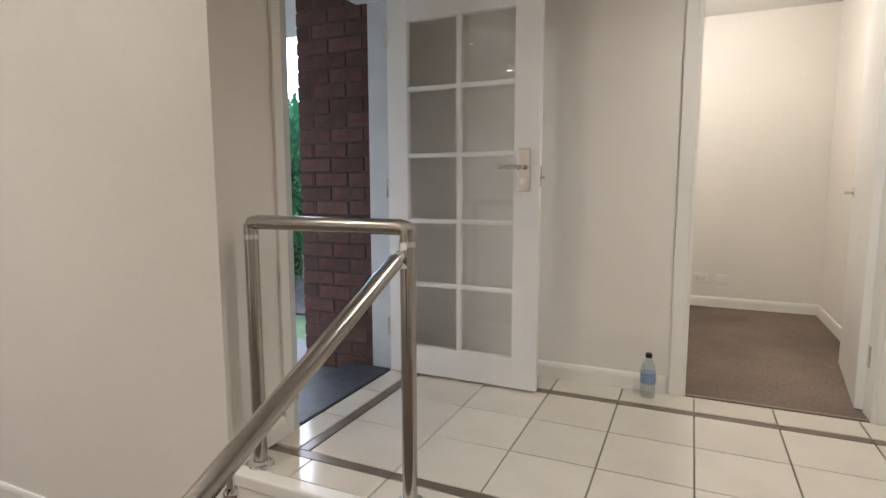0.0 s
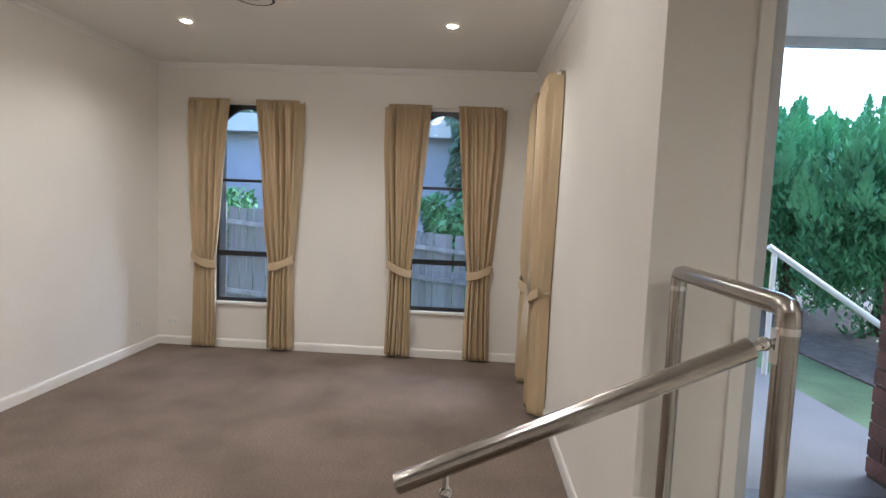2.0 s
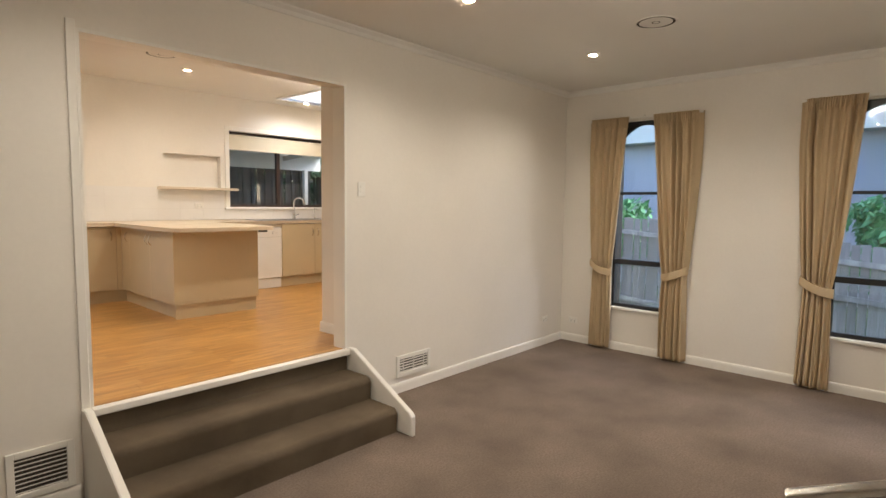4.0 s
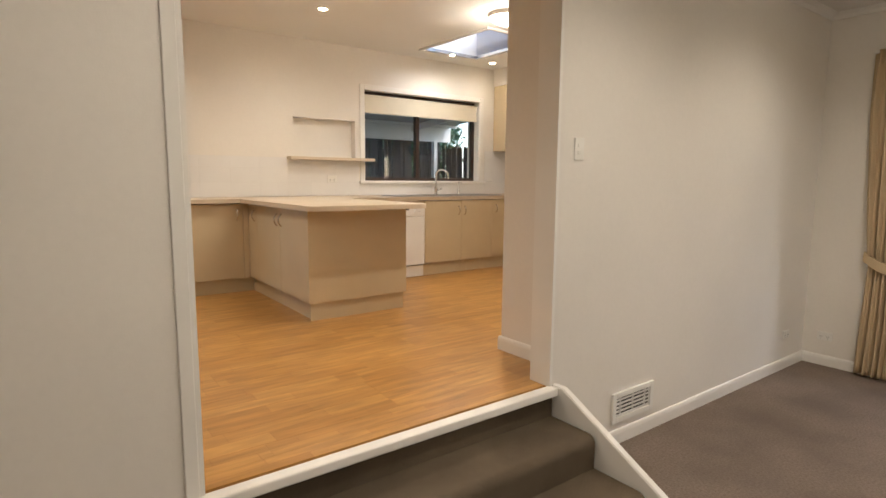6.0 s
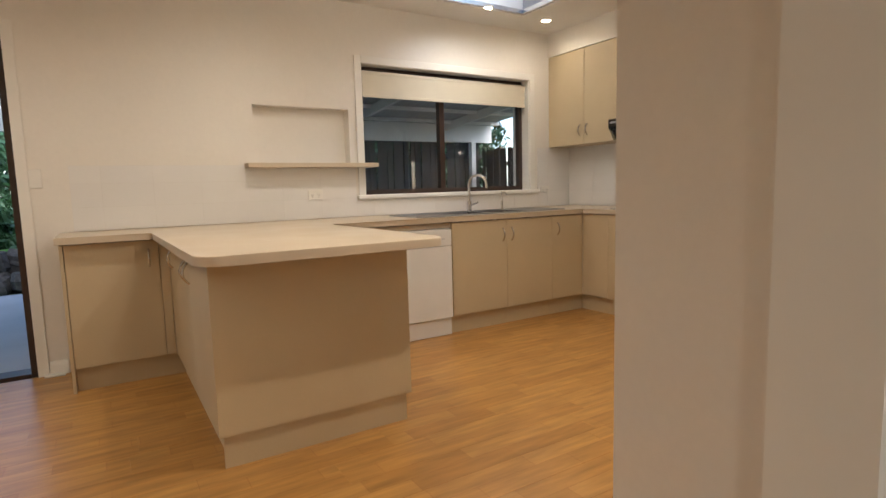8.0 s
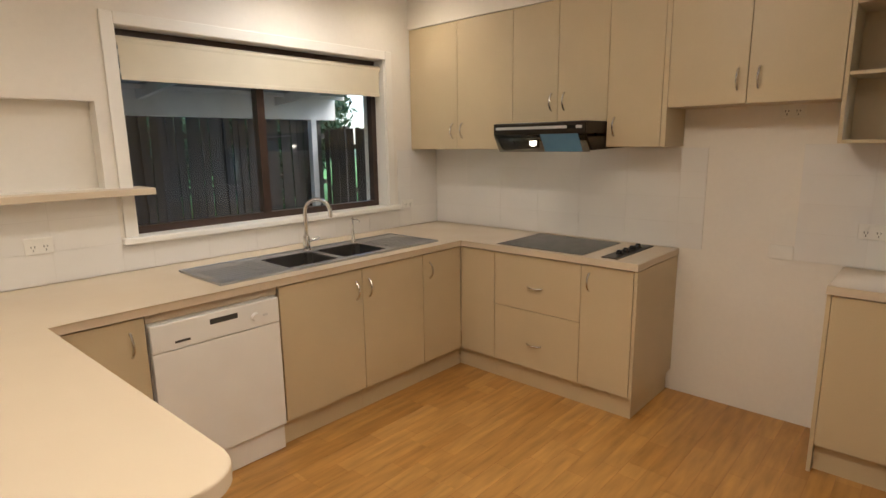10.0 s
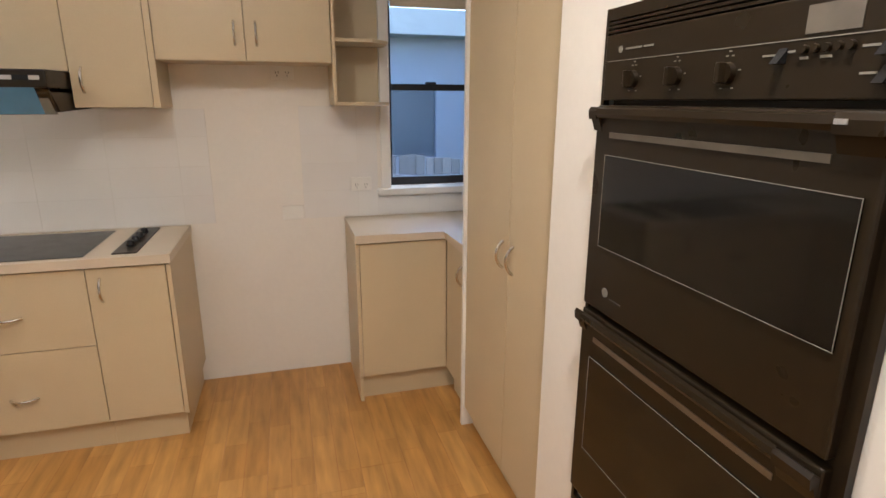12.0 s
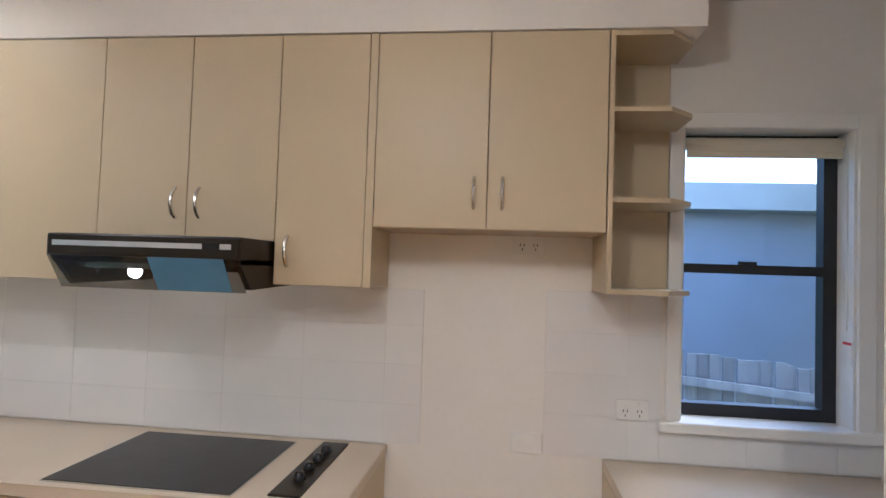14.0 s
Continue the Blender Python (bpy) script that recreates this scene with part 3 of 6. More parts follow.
def curtain(axis, face, out, c, side, group, gap=0.0):
    """One tied-back curtain; side -1 or 1 along the wall, out points into the room."""
    nu, nz = 90, 70
    bm = bmesh.new()
    ztop, zbot, ztie = 2.635, 0.025, 0.93
    rnd = random.Random(int(c * 100) + side * 7)
    ph = [rnd.uniform(0, 6.28) for _ in range(4)]

    def span(z):
        if z > ztie:
            t = (z - ztie) / (ztop - ztie)
            inner = 0.30 - 0.165 * t ** 0.8
            outer = 0.53 + 0.095 * min(1, t * 1.35) ** 0.7
        else:
            t = (ztie - z) / (ztie - zbot)
            inner = 0.30 - 0.02 * math.sin(t * 1.8)
            outer = 0.53 + 0.025 * t
        return inner, outer
    grid = []
    for j in range(nz + 1):
        z = zbot + (ztop - zbot) * j / nz
        inner, outer = span(z)
        head = max(0.0, min(1.0, (z - 2.50) / 0.06))
        tie = math.exp(-((z - ztie) / 0.10) ** 2)
        row = []
        for i in range(nu + 1):
            u = i / nu
            w = u + 0.020 * math.sin(2.3 * z + ph[2]) + 0.012 * math.sin(9 * u + 1.7 * z + ph[3])
            amp = (0.028 - 0.008 * tie) * (1 - head * 0.75)
            d = 0.085 + gap + amp * (1 + 5 * gap) * math.sin(2 * math.pi * 5.5 * (w + 0.035 * math.sin(7.0 * w + ph[3])) + ph[0] + 0.5 * math.sin(2.1 * z)) + amp * 0.6 * math.sin(2 * math.pi * 8.7 * w + ph[1] + 0.6 * z)
            d += head * 0.010 * (1 if (u * 26) % 1 < 0.5 else -1) - 0.030 * tie * (1 - abs(2 * u - 1))
            back = max(0.0, (u - 0.86) / 0.14)
            d -= (d - 0.012) * back * back * (3 - 2 * back)
            p = inner + (outer - inner) * u
            uu = c + side * p
            row.append(bm.verts.new((face + out * d, uu, z) if axis == "x" else (uu, face + out * d, z)))
        grid.append(row)
    for j in range(nz):
        for i in range(nu):
            bm.faces.new((grid[j][i], grid[j][i + 1], grid[j + 1][i + 1], grid[j + 1][i]))
    base = (face + out * 0.085, c + side * 0.4, zbot) if axis == "x" else (c + side * 0.4, face + out * 0.085, zbot)
    t = thing("curtain", base, "ochre woven pleated curtain tied back beside a window", "curtain", group)
    ob = part("drape", bm, CURT, t, smooth=True)
    s = ob.modifiers.new("thickness", "SOLIDIFY")
    s.thickness = 0.004
    # tieback band
    bm = bmesh.new()
    n = 18
    ring = []
    for k in range(n + 1):
        u = k / n
        p = 0.285 + 0.262 * u
        d = 0.075 + gap + 0.055 * math.sin(math.pi * min(1, u * 1.05))
        zc = 0.90 + 0.10 * u ** 1.6
        ring.append([bm.verts.new((face + out * (d + e), c + side * p, zc + h) if axis == "x" else (c + side * p, face + out * (d + e), zc + h)) for e, h in ((0, -0.038), (0.012, -0.034), (0.016, 0), (0.012, 0.034), (0, 0.038))])
    for k in range(n):
        for q in range(4):
            bm.faces.new((ring[k][q], ring[k + 1][q], ring[k + 1][q + 1], ring[k][q + 1]))
    ob = part("tieback", bm, CURT, t, "ochre tieback band", smooth=True)
    s = ob.modifiers.new("thickness", "SOLIDIFY")
    s.thickness = 0.006
    # hook on the wall
    hk = c + side * 0.552
    bm = bmesh.new()
    pts = [(0.0, 0, 0.99), (0.06, 0, 0.99), (0.075, 0, 1.0)]
    tube(bm, [(face + out * d, hk, z) if axis == "x" else (hk, face + out * d, z) for d, _, z in pts], 0.006, 8)
    part("tieback_hook", bm, NICKEL, t, "small metal wall hook")
    return t


for ax_, fc, o_, cc in (("x", XW, 1, W1), ("x", XW, 1, W2), ("y", YL, -1, W3)):
    for sd in (-1, 1):
        curtain(ax_, fc, o_, cc, sd, "curtains in the lounge", 0.02 if ax_ == "y" else 0.0)
    tr = thing("curtain_track", (fc + o_ * 0.06, cc, 2.62) if ax_ == "x" else (cc, fc + o_ * 0.06, 2.62), "slim white metal curtain track on the wall", "curtain track", "curtain tracks")
    if ax_ == "x":
        part("rail", B(fc + 0.035, fc + 0.06, cc - 0.62, cc + 0.62, 2.612, 2.632), WHITEP, tr)
        for q in (-0.5, 0, 0.5):
            part("bracket", B(fc + 0.001, fc + 0.05, cc + q - 0.012, cc + q + 0.012, 2.633, 2.645), WHITEP, tr)
    else:
        part("rail", B(cc - 0.62, cc + 0.62, fc - 0.06, fc - 0.035, 2.612, 2.632), WHITEP, tr)
        for q in (-0.5, 0, 0.5, 0.61):
            part("bracket", B(cc + q - 0.012, cc + q + 0.012, fc - 0.05, fc - 0.001, 2.633, 2.645), NICKEL, tr)

# ---------------------------------------------------------------- front door


def leaf_part(parent, name, x0, x1, z0, z1, y0, y1, m, label="", bev=0.003):
    return part(name, B(x0, x1, y0, y1, z0, z1, bev), m, parent, label)


fd = thing("front_door", (-0.655, 4.03, UP), "white painted ten-pane glazed timber door standing open", "door")
dx0, dx1, dz0, dz1, dy0, dy1 = -0.655, 0.195, UP + 0.012, 2.55, 4.015, 4.053
gx0, gx1, gz0, gz1 = -0.535, 0.062, 0.672, 2.425
leaf_part(fd, "hinge_stile", dx0, gx0, dz0, dz1, dy0, dy1, DOORW)
leaf_part(fd, "lock_stile", gx1, dx1, dz0, dz1, dy0, dy1, DOORW)
leaf_part(fd, "bottom_rail", gx0, gx1, dz0, gz0, dy0 + 0.001, dy1 - 0.001, DOORW)
leaf_part(fd, "top_rail", gx0, gx1, gz1, dz1, dy0 + 0.001, dy1 - 0.001, DOORW)
gxm = (gx0 + gx1) / 2
part("glazing_bar", B(gxm - 0.013, gxm + 0.013, dy0 + 0.004, dy1 - 0.004, gz0, gz1, 0.004), DOORW, fd)
ph = (gz1 - gz0) / 5
for i in range(1, 5):
    part("glazing_bar", B(gx0, gx1, dy0 + 0.005, dy1 - 0.005, gz0 + i * ph - 0.012, gz0 + i * ph + 0.012, 0.004), DOORW, fd)
for i in range(5):
    for u0, u1 in ((gx0, gxm - 0.013), (gxm + 0.013, gx1)):
        g = part("pane", B(u0, u1, dy0 + 0.017, dy0 + 0.021, gz0 + i * ph + 0.012 * (i > 0), gz0 + (i + 1) * ph - 0.012 * (i < 4)), GLASS, fd)
        g.visible_shadow = False
plate = part("lock_plate", B(0.085, 0.150, dy0 - 0.012, dy0, 1.535, 1.745, 0.004), NICKEL, fd, "satin nickel lock plate")
bm = cyl(bmesh.new(), (0.118, dy0 - 0.012, 1.655), (0.118, dy0 - 0.05, 1.655), 0.011)
tube(bm, [(0.118, dy0 - 0.048, 1.655), (0.08, dy0 - 0.052, 1.656), (0.0, dy0 - 0.050, 1.654)], 0.0095)
part("lever", bm, NICKEL, plate, smooth=True)
bm = cyl(bmesh.new(), (0.118, dy0 - 0.012, 1.585), (0.118, dy0 - 0.018, 1.585), 0.017)
box(bm, 0.114, 0.122, dy0 - 0.03, dy0 - 0.016, 1.575, 1.595)
part("keyhole", bm, CHROME, plate, "chrome key cylinder", smooth=True)
bm = B(dx1 - 0.001, dx1 + 0.003, dy0 + 0.008, dy1 - 0.008, 1.56, 1.66)
cyl(bm, (dx1 + 0.002, dy0 + 0.02, 1.605), (dx1 + 0.02, dy0 + 0.02, 1.605), 0.008)
part("latch", bm, NICKEL, fd, "steel latch bolt", smooth=True)
for z in (0.72, 1.5, 2.3):
    part("hinge", cyl(bmesh.new(), (dx0 - 0.004, dy0 - 0.006, z), (dx0 - 0.004, dy0 - 0.006, z + 0.10), 0.007, seg=10), NICKEL, fd)

bm = bmesh.new()
box(bm, XD - 0.20, XD + 0.012, 3.165, 3.205, UP, 2.60)
box(bm, XD - 0.13, XD + 0.012, 4.056, 4.199, UP, 2.60)
box(bm, XD - 0.20, XD + 0.012, 3.205, 4.056, 2.56, 2.599)
structure("door_frame_front", bm, JAMB, "pale grey painted front door frame", "door frame")
bm = bmesh.new()
box(bm, XD, XD + 0.016, 3.115, 3.168, UP, 2.66, 0.004)
box(bm, XD, XD + 0.016, 4.10, 4.15, UP, 2.66, 0.004)
box(bm, XD, XD + 0.016, 3.168, 4.10, 2.602, 2.66, 0.004)
structure("trim_front_architrave", bm, TRIM, "white painted architrave round the front door", "trim")
structure("door_sill_front", B(XD - 0.30, XD - 0.01, 3.205, 4.056, UP - 0.06, UP + 0.004, 0.006), SLATE, "dark slate door sill", "door sill")
part("stop_strip", B(XD - 0.02, XD - 0.002, 3.204, 3.21, 1.56, 1.80), WHITEP, None)
tagged(bpy.data.objects["stop_strip"], "small white intercom strip on the door jamb", "strike plate", kind="structure")

# bedroom doorway
bm = bmesh.new()
box(bm, 0.875, 0.895, YN - 0.004, YN + 0.124, UP, 2.55)
box(bm, 1.66, 1.68, YN - 0.004, YN + 0.124, UP, 2.55)
box(bm, 0.895, 1.66, YN - 0.004, YN + 0.124, 2.53, 2.55)
structure("door_frame_bedroom", bm, TRIM, "white painted bedroom door lining", "door frame")
bm = bmesh.new()
box(bm, 0.815, 0.877, YN - 0.016, YN, UP, 2.61, 0.004)
box(bm, 1.678, 1.74, YN - 0.016, YN, UP, 2.61, 0.004)
box(bm, 0.877, 1.678, YN - 0.016, YN, 2.548, 2.61, 0.004)
structure("trim_bedroom_architrave", bm, TRIM, "white painted architrave of the bedroom doorway", "trim")
bd = thing("bedroom_door", (1.65, YN + 0.1, UP), "flush white painted bedroom door standing open", "door")
part("leaf", B(1.622, 1.658, YN + 0.125, YN + 0.905, UP + 0.012, 2.53, 0.002), DOORW, bd)
bm = cyl(bmesh.new(), (1.622, YN + 0.845, 1.52), (1.614, YN + 0.845, 1.52), 0.026)
cyl(bm, (1.614, YN + 0.845, 1.52), (1.575, YN + 0.845, 1.52), 0.009)
tube(bm, [(1.578, YN + 0.85, 1.52), (1.572, YN + 0.80, 1.52), (1.575, YN + 0.735, 1.52)], 0.009)
part("lever_handle", bm, NICKEL, bd, "satin metal lever handle", smooth=True)
part("hinge", B(1.655, 1.664, YN + 0.075, YN + 0.14, 0.73, 0.83), NICKEL, bd, "steel butt hinge")
bd.rotation_euler = (0, 0, radians(-7))
structure("trim_carpet_bar", B(0.895, 1.66, YN - 0.005, YN + 0.02, UP, UP + 0.007), STRIPT, "dark metal carpet bar in the doorway", "trim")

# water bottle on the tiles
bt = thing("water_bottle", (0.72, 4.215, UP), "clear plastic water bottle with dark cap on the tiles", "bottle")


def lathe(bm, cx, cy, prof, seg=24):
    rings = [[bm.verts.new((cx + r * math.cos(2 * math.pi * k / seg), cy + r * math.sin(2 * math.pi * k / seg), z)) for k in range(seg)] for r, z in prof]
    for i in range(len(rings) - 1):
        for k in range(seg):
            bm.faces.new((rings[i][k], rings[i][(k + 1) % seg], rings[i + 1][(k + 1) % seg], rings[i + 1][k]))
    bm.faces.new(rings[0][::-1])
    bm.faces.new(rings[-1])
    return bm


part("flask", lathe(bmesh.new(), 0.72, 4.215, [(0.030, UP + 0.001), (0.036, UP + 0.008), (0.036, UP + 0.05), (0.034, UP + 0.06), (0.036, UP + 0.07), (0.036, UP + 0.135), (0.030, UP + 0.165), (0.016, UP + 0.195), (0.014, UP + 0.205)]), WATER, bt, smooth=True)
part("cap", lathe(bmesh.new(), 0.72, 4.215, [(0.0155, UP + 0.205), (0.0165, UP + 0.208), (0.0165, UP + 0.224), (0.014, UP + 0.228)]), BLACKP, bt, "dark screw cap", smooth=True)
part("paper_band", lathe(bmesh.new(), 0.72, 4.215, [(0.0364, UP + 0.075), (0.0366, UP + 0.08), (0.0366, UP + 0.125), (0.0364, UP + 0.13)]), LABELB, bt, "blue printed label", smooth=True)

# ---------------------------------------------------------------- lamps and ceiling fittings


def downlight(x, y, z, group, watts, cone=150):
    d = thing("downlight", (x, y, z), "small round recessed white downlight, switched on", "downlight", group)
    bm = lathe(bmesh.new(), x, y, [(0.028, z - 0.004), (0.040, z - 0.012), (0.052, z - 0.009), (0.055, z - 0.001)], 28)
    part("trim_ring", bm, WHITEP, d, smooth=True)
    part("lens", lathe(bmesh.new(), x, y, [(0.034, z - 0.0145), (0.030, z - 0.013)], 24), LAMP, d, "glowing lens")
    sp = new("downlight_beam", bpy.data.lights.new("downlight_beam", "SPOT"))
    sp.data.energy, sp.data.spot_size, sp.data.spot_blend, sp.data.shadow_soft_size = watts, radians(cone), 0.95, 0.035
    sp.data.color = WARM
    sp.location = (x, y, z - 0.03)
    return d


# the last three are unseen, added to light the near carpet and entry
for x, y, k in ((-3.03, -0.14, 0.95), (-2.99, 1.96, 1.0), (-1.30, -0.14, 0.95), (0.55, -0.14, 0.9), (0.6, 1.4, 0.6), (1.4, 3.5, 0.9)):
    downlight(x, y, HL, "lounge downlights", LW * k)
# the last three are unseen fill lamps, placed to even out the kitchen
for x, y, k in ((-1.10, -3.97, 0.8), (-3.1, -4.70, 0.4), (-3.78, -4.74, 0.16), (0.9, -3.9, 1.0), (1.5, -2.3, 1.0), (-1.75, -2.3, 1.5)):
    downlight(x, y, HK, "kitchen downlights", KWATT * k, 166)

vt = thing("ceiling_vent", (-2.53, 0.61, HL), "round white ceiling air vent", "vent", "ceiling vents")
for r0, r1, zo in ((0.134, 0.152, 0.008), (0.030, 0.116, 0.006), (0.002, 0.022, 0.006)):
    bm = lathe(bmesh.new(), -2.53, 0.61, [(r0, HL - 0.0045), (r0, HL - zo), ((r0 + r1) / 2, HL - zo - 0.002), (r1, HL - zo), (r1, HL - 0.0045)], 36)
    part("ring", bm, CEIL, vt, smooth=True)
# dark disc puts the shade into the gaps between the rings
part("backing", lathe(bmesh.new(), -2.53, 0.61, [(0.148, HL - 0.0056), (0.148, HL - 0.0046)], 36), GAP, vt)
copy_thing(vt, pose(-0.66, -3.53, HK))

oy = thing("oyster_light", (-1.34, 1.47, HL), "round opal glass ceiling light, switched on", "ceiling light", "oyster lights")
part("base", lathe(bmesh.new(), -1.34, 1.47, [(0.16, HL - 0.035), (0.17, HL - 0.02), (0.17, HL - 0.001)], 36), WHITEP, oy, smooth=True)
part("opal_dome", lathe(bmesh.new(), -1.34, 1.47, [(0.02, HL - 0.10), (0.08, HL - 0.09), (0.13, HL - 0.065), (0.158, HL - 0.036)], 36), OYST, oy, "glowing opal dome", smooth=True)
ol = new("oyster_lamp", bpy.data.lights.new("oyster_lamp", "POINT"))
ol.data.energy, ol.data.color, ol.data.shadow_soft_size = OWATT, WARM, 0.01
ol.location = (-1.34, 1.47, HL - 0.12)
# kitchen copy is an unseen light, added with its lamp as soft fill
copy_thing(oy, pose(-2.5, -3.1, HK))
kl = new("kitchen_fill_lamp", bpy.data.lights.new("kitchen_fill_lamp", "POINT"))
kl.data.energy, kl.data.color, kl.data.shadow_soft_size = KWATT * 0.24, WARM, 0.06
kl.location = (-2.5, -3.1, HK - 0.2)
# unseen ceiling light, added to brighten the bedroom
bl = thing("bedroom_ceiling_light", (0.9, 5.5, 2.95), "unseen opal ceiling light added to brighten the bedroom", "ceiling light")
part("opal_dome", lathe(bmesh.new(), 0.9, 5.5, [(0.02, 2.86), (0.09, 2.87), (0.14, 2.90), (0.16, 2.949)], 30), OYST, bl, smooth=True)
bl2 = new("bedroom_fill_lamp", bpy.data.lights.new("bedroom_fill_lamp", "POINT"))
bl2.data.energy, bl2.data.color, bl2.data.shadow_soft_size = OWATT * 0.85, WARM, 0.12
bl2.location = (0.9, 5.5, 2.75)

# skylight
sk = thing("skylight", ((SK[0] + SK[1]) / 2, (SK[2] + SK[3]) / 2, HK), "square skylight with white shaft and grey frame", "skylight", kind="structure")
bm = bmesh.new()
for a in ((SK[0] - 0.03, SK[0], SK[2] - 0.03, SK[3] + 0.03), (SK[1], SK[1] + 0.03, SK[2] - 0.03, SK[3] + 0.03), (SK[0], SK[1], SK[2] - 0.03, SK[2]), (SK[0], SK[1], SK[3], SK[3] + 0.03)):
    box(bm, *a, HK - 0.02, 3.42)
part("shaft", bm, CEIL, sk)
bm = bmesh.new()
for a in ((SK[0], SK[0] + 0.03, SK[2], SK[3]), (SK[1] - 0.03, SK[1], SK[2], SK[3]), (SK[0] + 0.03, SK[1] - 0.03, SK[2], SK[2] + 0.03), (SK[0] + 0.03, SK[1] - 0.03, SK[3] - 0.03, SK[3])):
    box(bm, *a, HK - 0.012, HK + 0.02)
part("inner_frame", bm, NICKEL, sk, "grey metal inner frame")
g = part("diffuser", B(SK[0], SK[1], SK[2], SK[3], 3.40, 3.41), SKYL, sk)
g.visible_shadow = False

# ---------------------------------------------------------------- switches, outlets, wall vents


def plate_on(name, axis, face, out, u, z, w, h, label, category, keys=2, group=""):
    def b3(u0, u1, d0, d1, z0, z1, bev=0.0):
        d0, d1 = face + out * d0, face + out * d1
        return B(d0, d1, u0, u1, z0, z1, bev) if axis == "x" else B(u0, u1, d0, d1, z0, z1, bev)
    t = thing(name, (face, u, z) if axis == "x" else (u, face, z), label, category, group)
    part("cover_plate", b3(u - w / 2, u + w / 2, 0.0005, 0.009, z - h / 2, z + h / 2, 0.003), WHITEP, t)
    horizontal = w >= h
    for k in range(keys):
        q = (k - (keys - 1) / 2)
        if horizontal:
            part("rocker", b3(u + q * w / 2.6 - 0.006, u + q * w / 2.6 + 0.006, 0.009, 0.013, z + h * 0.12, z + h * 0.36, 0.001), WHITEP, t)
            if category == "outlet":
                bm = bmesh.new()
                for du, dz in ((-0.007, 0.002), (0.007, 0.002), (0, -0.014)):
                    d0, d1 = face + out * 0.0085, face + out * 0.0096
                    cu = u + q * w / 2.3 + du
                    if axis == "x":
                        box(bm, d0, d1, cu - 0.0015, cu + 0.0015, z + dz - 0.010, z + dz)
                    else:
                        box(bm, cu - 0.0015, cu + 0.0015, d0, d1, z + dz - 0.010, z + dz)
                part("slots", bm, GAP, t)
        else:
            part("rocker", b3(u - 0.016, u + 0.016, 0.009, 0.013, z + q * h / 3.2 - 0.009, z + q * h / 3.2 + 0.009, 0.001), WHITEP, t)
    return t


plate_on("light_switch", "y", YS, 1, -1.255, 1.765, 0.072, 0.115, "white plastic light switch plate", "light switch")
plate_on("power_outlet", "y", YS, 1, -4.05, 0.30, 0.115, 0.072, "white double power outlet low on the wall", "outlet", group="power outlets")
plate_on("power_outlet", "x", XW, 1, -1.02, 0.26, 0.115, 0.072, "white power outlet low on the wall", "outlet", group="power outlets")
plate_on("power_outlet", "y", 6.6, -1, 0.982, 0.755, 0.115, 0.075, "white double power outlet on the bedroom wall", "outlet", group="power outlets")
plate_on("antenna_outlet", "y", 6.6, -1, 1.158, 0.752, 0.115, 0.075, "white antenna outlet on the bedroom wall", "wall plate", 1)
plate_on("power_outlet", "x", XW + 0.007, 1, -2.235, 1.585, 0.115, 0.075, "white double power outlet above the worktop", "outlet", group="power outlets")
plate_on("power_outlet", "x", XW, 1, -2.61, 1.44, 0.115, 0.075, "blank white wall plate in the fridge recess", "wall plate", 0)
plate_on("power_outlet", "x", XW, 1, -2.62, 2.175, 0.115, 0.075, "white double power outlet under the cupboard", "outlet", group="power outlets")
plate_on("power_outlet", "y", YB + 0.007, 1, -1.69, 1.59, 0.115, 0.075, "white double power outlet on the splashback", "outlet", group="power outlets")
plate_on("power_outlet", "y", YB + 0.007, 1, -4.08, 1.575, 0.115, 0.06, "white double power outlet near the corner", "outlet", group="power outlets")
plate_on("light_switch", "y", YB, 1, 0.075, 1.74, 0.07, 0.115, "white light switch beside the sliding door", "light switch")


def wall_vent(u, w, h, z0, n, dep, label, lip=0.016):
    t = thing("wall_vent", (u, YS, z0), label, "vent", "lounge wall vents")
    bm = bmesh.new()
    y0, y1 = YS + 0.001, YS + 0.018
    box(bm, u - w / 2, u - w / 2 + 0.035, y0, y1, z0, z0 + h, 0.003)
    box(bm, u + w / 2 - 0.035, u + w / 2, y0, y1, z0, z0 + h, 0.003)
    box(bm, u - w / 2 + 0.035, u + w / 2 - 0.035, y0, y1, z0, z0 + 0.035, 0.003)
    box(bm, u - w / 2 + 0.035, u + w / 2 - 0.035, y0, y1, z0 + h - 0.035, z0 + h, 0.003)
    part("vent_frame", bm, WHITEP, t)
    # dark sheet stands for the shade behind the slats
    part("backing", B(u - w / 2 + 0.02, u + w / 2 - 0.02, YS + 0.0008, YS + 0.003, z0 + 0.02, z0 + h - 0.02), GAP, t)
    pt_ = (h - 0.07) / n
    for k in range(n):
        z = z0 + 0.030 + k * pt_
        bm = bmesh.new()
        prism(bm, [(YS + 0.004, z + 0.008), (YS + 0.004, z + 0.008 + dep), (YS + lip, z + 0.008 + dep + 0.004), (YS + lip, z + 0.008)], "x", u - w / 2 + 0.034, u + w / 2 - 0.034)
        part("slat", bm, WHITEP, t)
    for k in (-0.3, 0, 0.3) if lip > 0.01 else ():
        part("mullion", B(u + k * w - 0.003, u + k * w + 0.003, YS + 0.003, YS + 0.012, z0 + 0.033, z0 + h - 0.033), WHITEP, t)


wall_vent(-1.85, 0.42, 0.19, 0.14, 5, 0.009, "white slatted heating vent low on the wall", 0.012)
wall_vent(0.905, 0.30, 0.26, 0.10, 8, 0.003, "white slatted heating vent beside the steps", 0.007)

# ---------------------------------------------------------------- kitchen
FZ = UP                       # kitchen floor
CT = UP + 0.90                # worktop top
SX, CX = -4.36, -3.85         # door plane of the sink run (y) and of the cooktop run (x)


